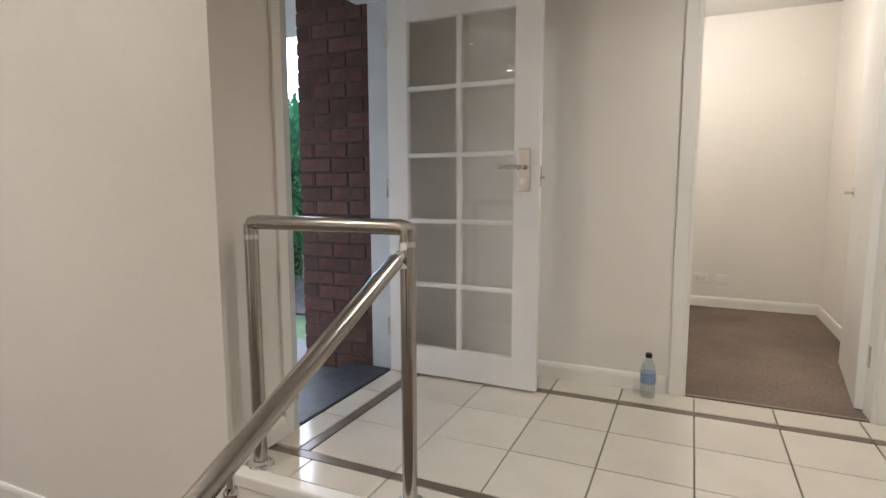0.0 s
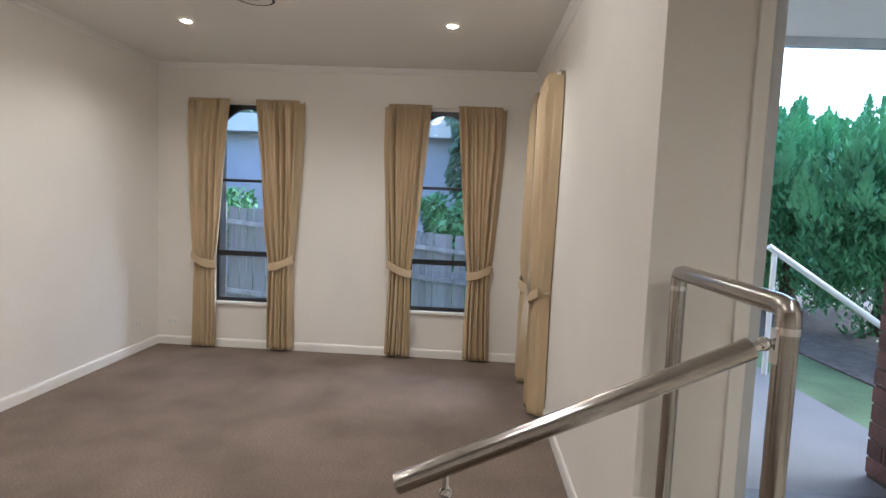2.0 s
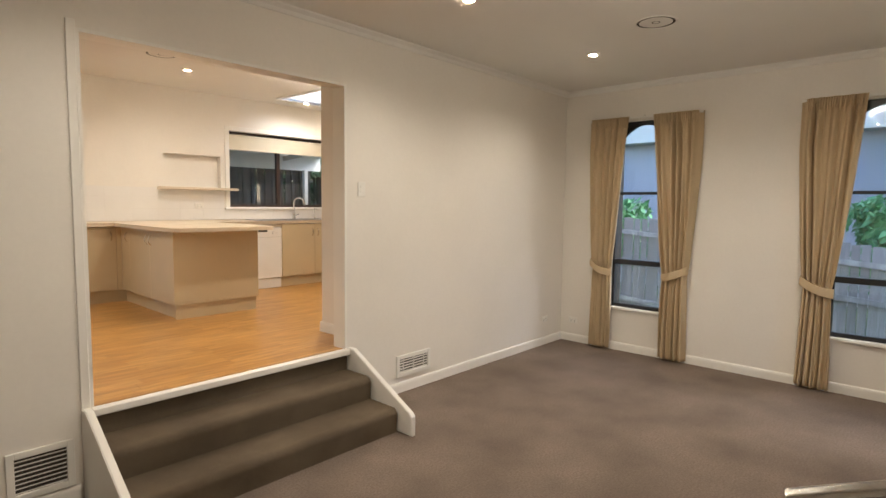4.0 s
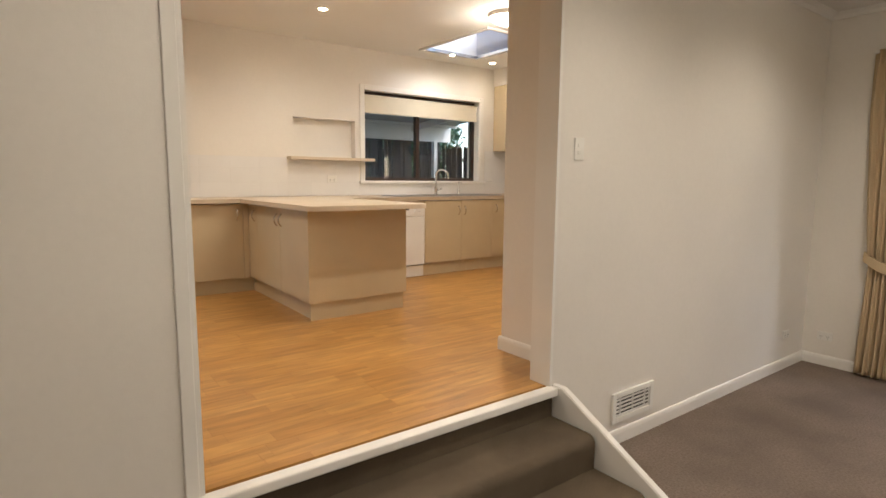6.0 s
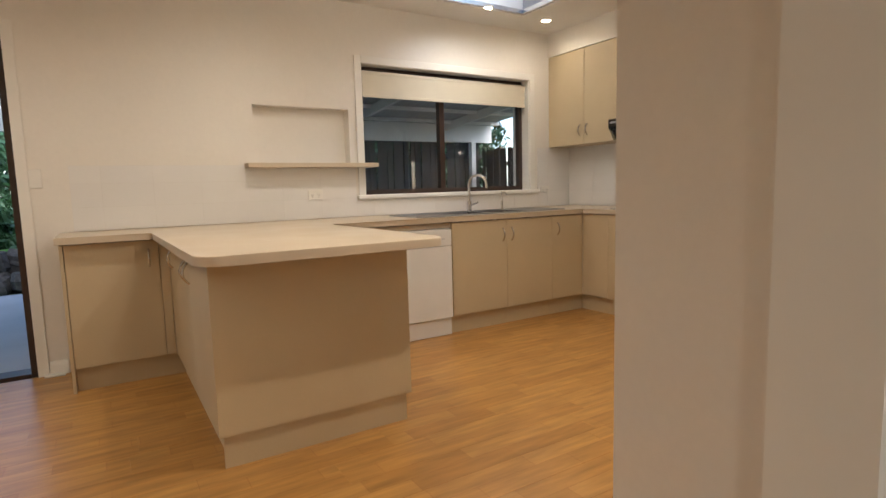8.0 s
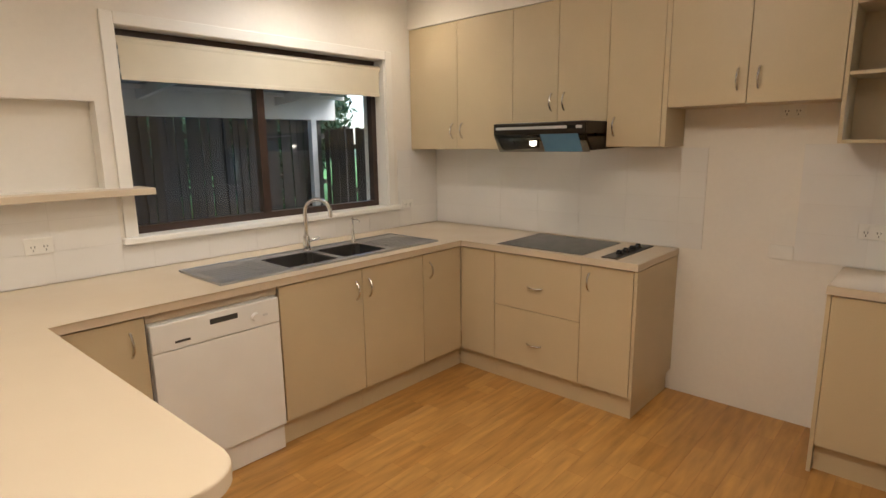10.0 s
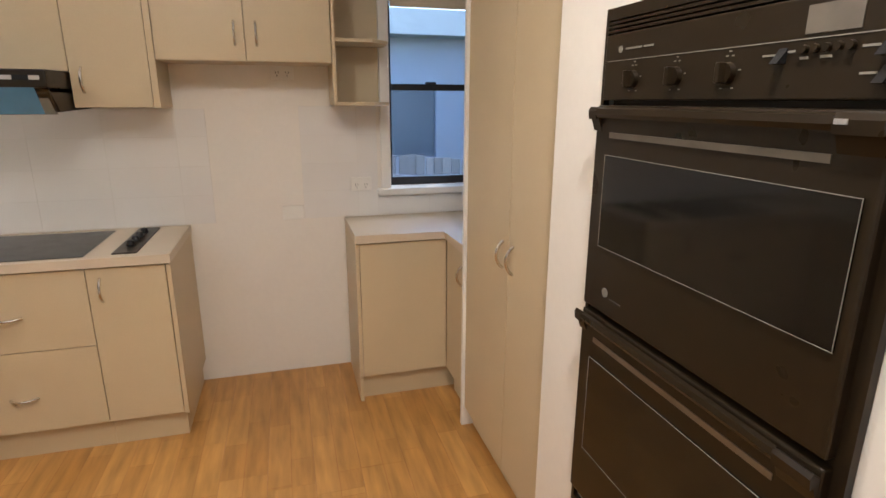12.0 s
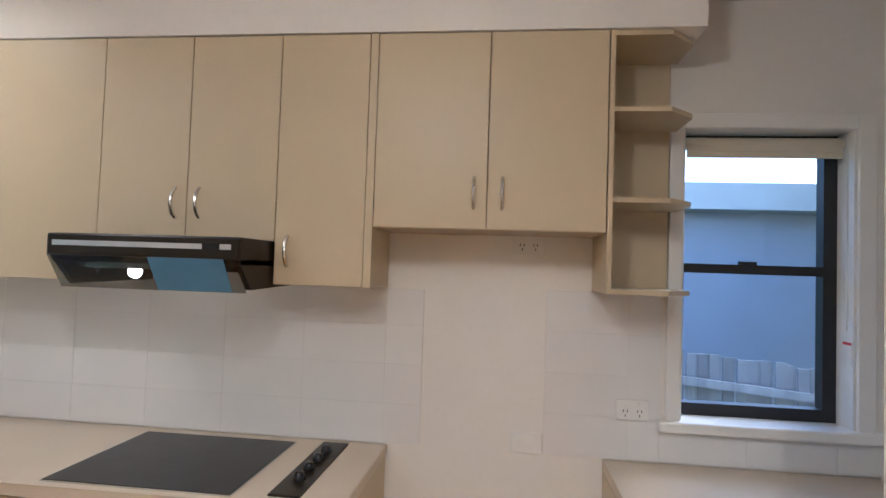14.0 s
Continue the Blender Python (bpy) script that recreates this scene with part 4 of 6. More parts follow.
def put(face, u0, u1, d0, d1, z0, z1, bev=0.0):
    """A box on a cabinet front: face is (axis, sign, plane); d runs out of the front into the room."""
    ax, sg, pl_ = face
    a, b = pl_ + sg * d0, pl_ + sg * d1
    return B(a, b, u0, u1, z0, z1, bev) if ax == "x" else B(u0, u1, a, b, z0, z1, bev)


def bow(face, u, z, parent, upright=True, length=0.104, material=None):
    """Bow handle on a door front."""
    ax, sg, pl_ = face
    pts = []
    for k in range(13):
        s = k / 12
        off = 0.002 + 0.028 * math.sin(math.pi * s) ** 0.75
        along = (s - 0.5) * length
        uu, zz = (u, z + along) if upright else (u + along, z)
        d = pl_ + sg * off
        pts.append((d, uu, zz) if ax == "x" else (uu, d, zz))
    return part("handle", tube(bmesh.new(), pts, 0.006, 8), NICKEL, parent, "satin metal bow handle", smooth=True)


def cabinet(name, face, u0, u1, z0, z1, depth, label, doors, kick=0.0, group="", ext=(0, 0), top=None):
    """Carcass behind the front plane; doors: (u0, u1, z0, z1, kind, handle u, handle z, upright)."""
    ax, sg, pl_ = face
    um = (u0 + u1) / 2
    t = thing(name, (pl_ - sg * depth / 2, um, z0 - kick) if ax == "x" else (um, pl_ - sg * depth / 2, z0 - kick), label, "cabinet", group)
    part("carcass", put(face, u0 + 0.0008, u1 - 0.0008, -depth, -0.0205, z0, top or z1), CABEDGE, t)
    if kick:
        part("kickboard", put(face, u0 + 0.0008 - ext[0], u1 - 0.0008 + ext[1], -0.060, -0.045, z0 - kick, z0 - 0.001), CAB, t)
    for a, b, c, d, kind_, hu_, hz_, up_ in doors:
        dr = part(kind_, put(face, a + 0.0018, b - 0.0018, -0.019, 0.0, c + 0.0015, d - 0.0015, 0.0012), CAB, t)
        if hu_ is not None:
            bow(face, hu_, hz_, dr, up_)
    return t


FS, FC = ("y", 1, SX), ("x", 1, CX)
K0, D0, D1 = FZ, FZ + 0.14, CT - 0.045
# sink run
cabinet("base_cabinet", FS, -1.86, -1.555, D0, D1, 0.58, "narrow beige laminate base cabinet under the worktop", [(-1.86, -1.555, D0, D1, "door", -1.80, 1.25, True)], 0.14, "base cabinets", (0, 0.10))
cabinet("sink_cabinet", FS, -3.00, -2.475, D0, D1, 0.58, "beige laminate sink cabinet door unit", [(-3.00, -2.475, D0, D1, "door", -2.955, 1.235, True)], 0.14, "base cabinets", top=1.22)
cabinet("sink_cabinet", FS, -3.485, -3.00, D0, D1, 0.58, "beige laminate sink cabinet door unit", [(-3.485, -3.00, D0, D1, "door", -3.045, 1.235, True)], 0.14, "base cabinets", top=1.22)
cabinet("corner_cabinet", FS, -3.849, -3.485, D0, D1, 0.58, "beige laminate corner base cabinet", [(-3.849, -3.485, D0, D1, "door", -3.545, 1.245, True)], 0.14, "base cabinets", (0.038, 0))
# cooktop run
cabinet("corner_cabinet", FC, SX - 0.0, -4.075, D0, D1, 0.58, "beige laminate corner filler cabinet", [(SX, -4.075, D0, D1, "door", None, 0, True)], 0.14, "base cabinets", (0.055, 0))
cabinet("drawer_cabinet", FC, -4.075, -3.467, D0, D1, 0.58, "beige laminate drawer unit below the cooktop", [(-4.075, -3.467, D0 + 0.372, D1, "drawer_front", -3.77, 1.165, False), (-4.075, -3.467, D0, D0 + 0.372, "drawer_front", -3.77, 0.80, False)], 0.14, "base cabinets")
cabinet("base_cabinet", FC, -3.467, -3.160, D0, D1, 0.58, "narrow beige laminate base cabinet", [(-3.467, -3.160, D0, D1, "door", -3.415, 1.26, True)], 0.14, "base cabinets")
ep = thing("end_panel", (-4.13, -3.15, FZ), "beige laminate end panel of the base cabinets", "cabinet panel")
part("board", B(XW + 0.002, CX, -3.158, -3.140, D0 - 0.01, D1), CAB, ep)
part("kickboard", B(XW + 0.02, CX - 0.046, -3.174, -3.159, FZ + 0.002, D0 - 0.012), CAB, ep)

# worktops


BOWLS = [(-3.305, -2.985, -4.785, -4.49), (-2.945, -2.625, -4.785, -4.49)]


def outline_top(name, pts, label, round_at=(), r=0.10, holes=()):
    """Worktop from a plan outline; listed corners are rounded."""
    out = []
    n = len(pts)
    for i, p in enumerate(pts):
        if i in round_at:
            p, a, b = Vector(p), Vector(pts[i - 1]), Vector(pts[(i + 1) % n])
            ua, ub = (a - p).normalized(), (b - p).normalized()
            c = p + (ua + ub) * r
            for k in range(9):
                an = k / 8 * math.pi / 2
                out.append(tuple(c - ub * r * math.cos(an) - ua * r * math.sin(an)))
        else:
            out.append(tuple(p))
    bm = bmesh.new()
    prism(bm, out, "z", CT - 0.038, CT)
    tops = [e for e in bm.edges if all(v.co.z > CT - 0.001 for v in e.verts)]
    bmesh.ops.bevel(bm, geom=tops, offset=0.006, segments=3, affect="EDGES", profile=0.6)
    for h in holes:
        for co, no in (((h[0], 0, 0), (1, 0, 0)), ((h[1], 0, 0), (1, 0, 0)), ((0, h[2], 0), (0, 1, 0)), ((0, h[3], 0), (0, 1, 0))):
            bmesh.ops.bisect_plane(bm, geom=bm.verts[:] + bm.edges[:] + bm.faces[:], plane_co=co, plane_no=no)
        gone = [f for f in bm.faces if h[0] < f.calc_center_median().x < h[1] and h[2] < f.calc_center_median().y < h[3]]
        bmesh.ops.delete(bm, geom=gone, context="FACES")
    return solo(name, bm, TOPM, label, "worktop", smooth=True)


YF, XF = SX + 0.015, CX + 0.015
outline_top("worktop", [(-0.02, YB + 0.002), (-0.02, -4.56), (-0.50, -4.56), (-0.52, -2.97), (-1.575, -2.97), (-1.525, YF), (XF, YF), (XF, -3.135), (XW + 0.002, -3.135), (XW + 0.002, YB + 0.002)],
            "long speckled beige laminate worktop with rounded peninsula", (3, 4), 0.11, BOWLS)
outline_top("worktop", [(XW + 0.002, -2.335), (-3.945, -2.335), (-3.945, -1.885), (-3.64, -1.885), (-3.64, YS - 0.132), (XW + 0.002, YS - 0.132)], "speckled beige laminate corner worktop under the small window")

# peninsula and breakfast side
FP = ("x", 1, -0.585)
cabinet("peninsula_cabinet", FP, -4.62, -3.20, D0, D1, 0.42, "beige laminate peninsula cabinet with paired doors", [(-4.62, -4.36, D0, D1, "door", -4.42, 1.25, True), (-4.36, -3.78, D0, D1, "door", -3.83, 1.25, True), (-3.78, -3.20, D0, D1, "door", -3.73, 1.25, True)], 0.14, "base cabinets", (0.04, 0))
FPR = ("x", -1, -1.46)
cabinet("peninsula_cabinet", FPR, -4.45, -3.20, D0, D1, 0.42, "beige laminate peninsula cabinet facing the sink", [(-4.45, -3.83, D0, D1, "door", -3.88, 1.25, True), (-3.83, -3.20, D0, D1, "door", -3.78, 1.25, True)], 0.14, "base cabinets")
pe = thing("peninsula_end", (-1.02, -3.18, FZ), "beige laminate end panel of the peninsula", "cabinet panel")
part("panel", B(-1.462, -0.583, -3.199, -3.181, D0, D1), CAB, pe)
part("kickboard", B(-1.443, -0.602, -3.215, -3.200, FZ, D0 - 0.001), CAB, pe)
FL = ("y", 1, -4.61)
cabinet("base_cabinet", FL, -0.584, -0.055, D0, D1, 0.48, "shallow beige laminate base cabinet at the wall", [(-0.584, -0.53, D0, D1, "filler", None, 0, True), (-0.53, -0.055, D0, D1, "door", -0.475, 1.25, True)], 0.14, "base cabinets", (0.055, 0))
solo("end_panel", B(-0.054, -0.036, YB + 0.002, -4.605, FZ, D1), CAB, "white-edged end panel of the shallow cabinet", "cabinet panel")

# right-hand corner cabinets
FR = ("x", 1, -3.96)
cabinet("base_cabinet", FR, -2.315, -1.85, D0, D1, 0.465, "beige laminate base cabinet beside the fridge recess", [(-2.315, -1.868, D0, D1, "door", None, 0, True)], 0.14, "base cabinets", (0, 0.04))
FRB = ("y", -1, -1.868)
cabinet("base_cabinet", FRB, -3.958, -3.64, D0, D1, 0.53, "beige laminate corner base cabinet beside the pantry", [(-3.958, -3.64, D0, D1, "door", -3.69, 1.24, True)], 0.14, "base cabinets")
solo("end_panel", B(XW + 0.002, -3.962, -2.333, -2.316, FZ, D1), CAB, "beige end panel beside the fridge recess", "cabinet panel")
# pantry
PZ, PY, P0, P1, PM = 2.418, -1.877, -3.61, -2.738, -3.132
cabinet("pantry", ("y", -1, PY), P0, P1, FZ + 0.10, HK - 0.25, 0.54, "tall beige laminate pantry with paired doors",
        [(P0, PM, FZ + 0.10, PZ, "door", PM - 0.047, 1.487, True), (PM, P1, FZ + 0.10, PZ, "door", PM + 0.047, 1.487, True),
         (P0, PM, PZ, HK - 0.25, "door", PM - 0.047, PZ + 0.085, True), (PM, P1, PZ, HK - 0.25, "door", PM + 0.047, PZ + 0.085, True)], 0.10)
solo("pantry_side_panel", B(P0 - 0.026, P0 - 0.002, PY - 0.012, YS - 0.135, FZ, HK - 0.25), TRIM, "white side panel of the tall pantry", "cabinet panel")
structure("wall_pantry_bulkhead", B(P0 - 0.026, P1, PY + 0.005, YS - 0.131, HK - 0.248, HK), PAINT, "white bulkhead above the pantry", "wall")

# wall cabinets
FU, UT = ("x", 1, -4.143), 2.865
UD = 0.285
cabinet("wall_cabinet", FU, -5.105, -4.155, 1.99, UT, UD, "beige laminate double wall cabinet", [(-5.105, -4.63, 1.99, UT, "door", -4.675, 2.12, True), (-4.63, -4.155, 1.99, UT, "door", -4.585, 2.12, True)], group="wall cabinets")
cabinet("wall_cabinet", FU, -4.155, -3.493, 2.15, UT, UD, "beige laminate wall cabinet above the range hood", [(-4.155, -3.82, 2.15, UT, "door", -3.862, 2.275, True), (-3.82, -3.493, 2.15, UT, "door", -3.772, 2.275, True)], group="wall cabinets")
cabinet("wall_cabinet", FU, -3.493, -3.18, 2.00, UT, UD, "narrow beige laminate wall cabinet", [(-3.493, -3.18, 2.00, UT, "door", -3.445, 2.115, True)], group="wall cabinets")
solo("infill_board", B(XW + 0.002, -4.143, -3.179, -3.153, 2.00, UT), CAB, "narrow beige filler panel beside the wall cabinet", "cabinet panel")
cabinet("wall_cabinet", FU, -3.152, -2.388, 2.205, UT, UD, "beige laminate double wall cabinet above the fridge recess", [(-3.152, -2.772, 2.205, UT, "door", -2.815, 2.325, True), (-2.772, -2.388, 2.205, UT, "door", -2.722, 2.325, True)], group="wall cabinets")
os_ = thing("open_shelf_unit", (-4.29, -2.25, 2.01), "beige open corner shelf unit with angled shelves", "shelf")
part("side_panel", B(XW + 0.002, -4.143, -2.386, -2.370, 2.01, UT), CAB, os_)
part("back_panel", B(XW + 0.002, XW + 0.014, -2.369, -2.124, 2.01, UT), CAB, os_)
for z in (2.01, 2.305, 2.60, UT - 0.016):
    bm = bmesh.new()
    prism(bm, [(XW + 0.017, -2.369), (-4.15, -2.369), (-4.15, -2.19), (-4.24, -2.10), (XW + 0.017, -2.10)], "z", z, z + 0.016)
    part("shelf_board", bm, CAB, os_)
structure("wall_bulkhead", B(XW + 0.001, -4.135, YB + 0.001, -2.09, UT + 0.002, HK), PAINT, "white bulkhead above the wall cabinets", "wall")

# range hood
hd = thing("range_hood", (-4.0, -3.82, 2.0), "black slide-out range hood with silver strip", "range hood")
hy0, hy1, hx = -4.125, -3.50, -3.90
part("housing", B(XW + 0.01, hx - 0.02, hy0, hy1, 2.06, 2.148, 0.003), BLACKP, hd)
part("fascia", B(hx - 0.02, hx, hy0 - 0.002, hy1 + 0.002, 2.078, 2.146, 0.006), BLACKP, hd)
part("trim_strip", B(hx - 0.001, hx + 0.003, hy0 + 0.02, hy1 - 0.02, 2.108, 2.124), SILVER, hd, "silver strip")
part("switch_panel", B(hx + 0.002, hx + 0.005, hy1 - 0.11, hy1 - 0.055, 2.107, 2.125), BLACKG, hd)
for sgn, yv in ((1, hy0), (-1, hy1)):
    bm = bmesh.new()
    prism(bm, [(hx - 0.01, 2.08), (hx - 0.10, 1.985), (XW + 0.03, 1.995), (XW + 0.03, 2.08)], "y", yv, yv + sgn * 0.018)
    part("cheek", bm, BLACKP, hd)
bm = bmesh.new()
prism(bm, [(hx - 0.004, 2.080), (hx - 0.008, 2.080), (hx - 0.075, 1.976), (hx - 0.071, 1.976)], "y", hy0 - 0.004, hy1 - 0.002)
part("visor", bm, DARKGLASS, hd, "tinted glass visor")
bm = bmesh.new()
prism(bm, [(hx - 0.001, 2.079), (hx - 0.003, 2.079), (hx - 0.069, 1.977), (hx - 0.067, 1.977)], "y", hy0 + 0.335, hy1 - 0.045)
part("protective_film", bm, BLUEF, hd, "blue protective film on the visor")
part("underside", B(XW + 0.03, hx - 0.09, hy0 + 0.018, hy1 - 0.018, 2.04, 2.058), NICKEL, hd)
# glowing ball stands in for the bright spot in the visor
hbp = (hx - 0.14, hy0 + 0.20, 2.03)
bm = bmesh.new()
bmesh.ops.create_uvsphere(bm, u_segments=16, v_segments=10, radius=0.022, matrix=Matrix.Translation(hbp))
part("lamp_bulb", bm, HOODSPOT, hd, "glowing ball for the bright spot in the visor")

# cooktop
ck = thing("cooktop", (-4.1, -3.75, CT), "black glass ceramic cooktop set in the worktop", "cooktop")
part("glass_plate", B(-4.36, -3.865, -4.065, -3.47, CT - 0.004, CT + 0.006, 0.002), BLACKG, ck)
part("metal_edge", slab("z", CT - 0.003, CT + 0.0045, -4.363, -3.862, -4.068, -3.467, [(-4.358, -3.867, -4.063, -3.472)]), NICKEL, ck)
kp = thing("cooktop_control", (-4.13, -3.32, CT), "narrow black control strip with four knobs", "control panel")
part("strip", B(-4.385, -3.89, -3.37, -3.272, CT - 0.003, CT + 0.006, 0.003), BLACKP, kp)
for i in range(4):
    xk = -4.27 + i * 0.085
    part("knob", lathe(bmesh.new(), xk, -3.321, [(0.019, CT + 0.006), (0.019, CT + 0.012), (0.014, CT + 0.028), (0.011, CT + 0.030)], 16), BLACKG, kp, smooth=True)

# sink
sn = thing("kitchen_sink", (-2.96, -4.65, CT), "stainless steel double bowl sink with two drainers", "sink")
sx0, sx1, sy0, sy1 = -3.70, -2.22, -4.885, -4.425
bw = [b[:2] for b in BOWLS]
by = (-4.785, -4.49)
part("rim", slab("z", CT + 0.0005, CT + 0.007, sx0, sx1, sy0, sy1, [(*bw[0], *by), (*bw[1], *by)]), SINKM, sn)
bm = bmesh.new()
for a in ((sx0, sx0 + 0.012, sy0, sy1), (sx1 - 0.012, sx1, sy0, sy1), (sx0, sx1, sy0, sy0 + 0.012), (sx0, sx1, sy1 - 0.012, sy1)):
    box(bm, *a, CT + 0.006, CT + 0.012, 0.003)
part("raised_edge", bm, SINKM, sn)
for b0, b1 in bw:
    bm = bmesh.new()
    box(bm, b0, b1, by[0], by[1], CT - 0.16, CT + 0.006)
    bm.faces.ensure_lookup_table()
    bmesh.ops.delete(bm, geom=[f for f in bm.faces if f.calc_center_median().z > CT], context="FACES")
    bmesh.ops.bevel(bm, geom=[e for e in bm.edges if not e.is_boundary], offset=0.035, segments=4, affect="EDGES")
    ob = part("bowl", bm, BOWLM, sn, smooth=True)
    cxm = (b0 + b1) / 2
    part("drain", cyl(bmesh.new(), (cxm, -4.64, CT - 0.159), (cxm, -4.64, CT - 0.155), 0.04), CHROME, sn)
for d0, d1 in ((sx0 + 0.04, bw[0][0] - 0.05), (bw[1][1] + 0.05, sx1 - 0.04)):
    for k in range(7):
        yk = by[0] + 0.03 + k * 0.04
        part("drainer_rib", B(d0, d1, yk - 0.006, yk + 0.006, CT + 0.0065, CT + 0.0095, 0.001), SINKM, sn)
tp = thing("mixer_tap", (-2.97, -4.84, CT), "chrome gooseneck kitchen mixer tap", "tap")
bm = lathe(bmesh.new(), -2.97, -4.84, [(0.028, CT + 0.007), (0.026, CT + 0.012), (0.022, CT + 0.016), (0.022, CT + 0.085), (0.014, CT + 0.10)])
part("tap_body", bm, CHROME, tp, smooth=True)
pts = [(-2.97, -4.84, CT + 0.09), (-2.97, -4.84, CT + 0.22)] + [(-2.97 - 0.07 * (1 - math.cos(a)) * 0.75, -4.84 + 0.055 * (1 - math.cos(a)), CT + 0.24 + 0.075 * math.sin(a)) for a in [math.pi * k / 12 for k in range(13)]] + [(-3.075, -4.73, CT + 0.205)]
part("spout", tube(bmesh.new(), pts, 0.0125, 14), CHROME, tp, smooth=True)
part("lever", tube(bmesh.new(), [(-2.97, -4.84, CT + 0.06), (-3.0, -4.81, CT + 0.068), (-3.03, -4.79, CT + 0.085)], 0.008, 10), CHROME, tp, smooth=True)
ft = thing("filter_tap", (-3.32, -4.83, CT), "small chrome filtered water tap", "tap")
part("stem", lathe(bmesh.new(), -3.32, -4.83, [(0.016, CT + 0.007), (0.012, CT + 0.02), (0.010, CT + 0.08), (0.006, CT + 0.085), (0.006, CT + 0.155), (0.009, CT + 0.16), (0.004, CT + 0.17)], 16), CHROME, ft, smooth=True)
part("nozzle", tube(bmesh.new(), [(-3.32, -4.83, CT + 0.155), (-3.325, -4.79, CT + 0.158), (-3.328, -4.77, CT + 0.145)], 0.005, 8), CHROME, ft, smooth=True)

# dishwasher
dw = thing("dishwasher", (-2.17, -4.66, FZ), "white freestanding dishwasher under the worktop", "dishwasher")
part("cabinet_body", B(-2.465, -1.87, -4.94, SX - 0.021, FZ + 0.137, CT - 0.085), APPL, dw)
part("door", B(-2.463, -1.872, SX - 0.02, SX + 0.012, FZ + 0.14, CT - 0.215, 0.004), APPL, dw)
part("control_panel", B(-2.463, -1.872, SX - 0.02, SX + 0.014, CT - 0.212, CT - 0.09, 0.005), APPL, dw)
part("plinth", B(-2.46, -1.875, SX - 0.05, SX - 0.008, FZ + 0.004, FZ + 0.132, 0.003), APPL, dw)
# flat dark patch stands for the shade in the hand grip
part("grip_recess", B(-2.25, -2.12, SX + 0.012, SX + 0.0155, CT - 0.142, CT - 0.117), GAP, dw)
part("selector_knob", cyl(bmesh.new(), (-2.335, SX + 0.012, CT - 0.158), (-2.335, SX + 0.032, CT - 0.158), 0.021, 0.018), APPL, dw, smooth=True)
part("logo_plate", B(-2.03, -1.965, SX + 0.0135, SX + 0.0155, CT - 0.185, CT - 0.175), GAP, dw, "small dark bar-shaped badge")
part("indicator", B(-2.40, -2.375, SX + 0.0135, SX + 0.0155, CT - 0.165, CT - 0.155), SILVER, dw)
solo("filler_rail", B(-2.47, -1.865, SX - 0.03, SX - 0.012, CT - 0.08, CT - 0.045), CABEDGE, "beige filler rail above the dishwasher", "cabinet panel")

# niche shelf
solo("niche_shelf", B(-2.19, -1.17, YB - 0.098, YB + 0.13, 1.80, 1.832, 0.002), TOPM, "thick beige laminate shelf below the wall niche", "shelf")

# kitchen window
kw = thing("window_4", ((KW[0] + KW[1]) / 2, YB - 0.1, KW[2]), "wide brown aluminium sliding kitchen window", "window", kind="structure")
y0, y1 = YB - 0.15, YB - 0.10
for u0, u1 in ((KW[0], KW[0] + 0.05), (KW[1] - 0.04, KW[1])):
    part("stile", B(u0, u1, y0, y1, KW[2], KW[3]), ALUBR, kw)
part("bottom_rail", B(KW[0] + 0.05, KW[1] - 0.04, y0, y1, KW[2], KW[2] + 0.04), ALUBR, kw)
part("top_rail", B(KW[0] + 0.05, KW[1] - 0.04, y0, y1, KW[3] - 0.04, KW[3]), ALUBR, kw)
part("meeting_stile", B(-2.965, -2.915, y0 - 0.004, y1 + 0.006, KW[2] + 0.04, KW[3] - 0.04), ALUBR, kw)
for u0, u1, yg in ((KW[0] + 0.05, -2.965, -0.135), (-2.915, KW[1] - 0.04, -0.12)):
    g = part("pane", B(u0, u1, YB + yg, YB + yg + 0.004, KW[2] + 0.04, KW[3] - 0.04), GLASS, kw)
    g.visible_shadow = False
bm = bmesh.new()
box(bm, KW[0] - 0.06, KW[0], YB, YB + 0.016, KW[2], KW[3] + 0.06, 0.004)
box(bm, KW[1], KW[1] + 0.06, YB, YB + 0.016, KW[2], KW[3] + 0.06, 0.004)
box(bm, KW[0], KW[1], YB, YB + 0.016, KW[3], KW[3] + 0.06, 0.004)
box(bm, KW[0], KW[0] + 0.008, YB - 0.10, YB, KW[2], KW[3])
box(bm, KW[1] - 0.008, KW[1], YB - 0.10, YB, KW[2], KW[3])
part("architrave", bm, TRIM, kw, "white painted architrave")
part("sill", B(KW[0] - 0.10, KW[1] + 0.075, YB - 0.10, YB + 0.04, KW[2] - 0.035, KW[2] + 0.001, 0.008), TRIM, kw, "white painted sill board")


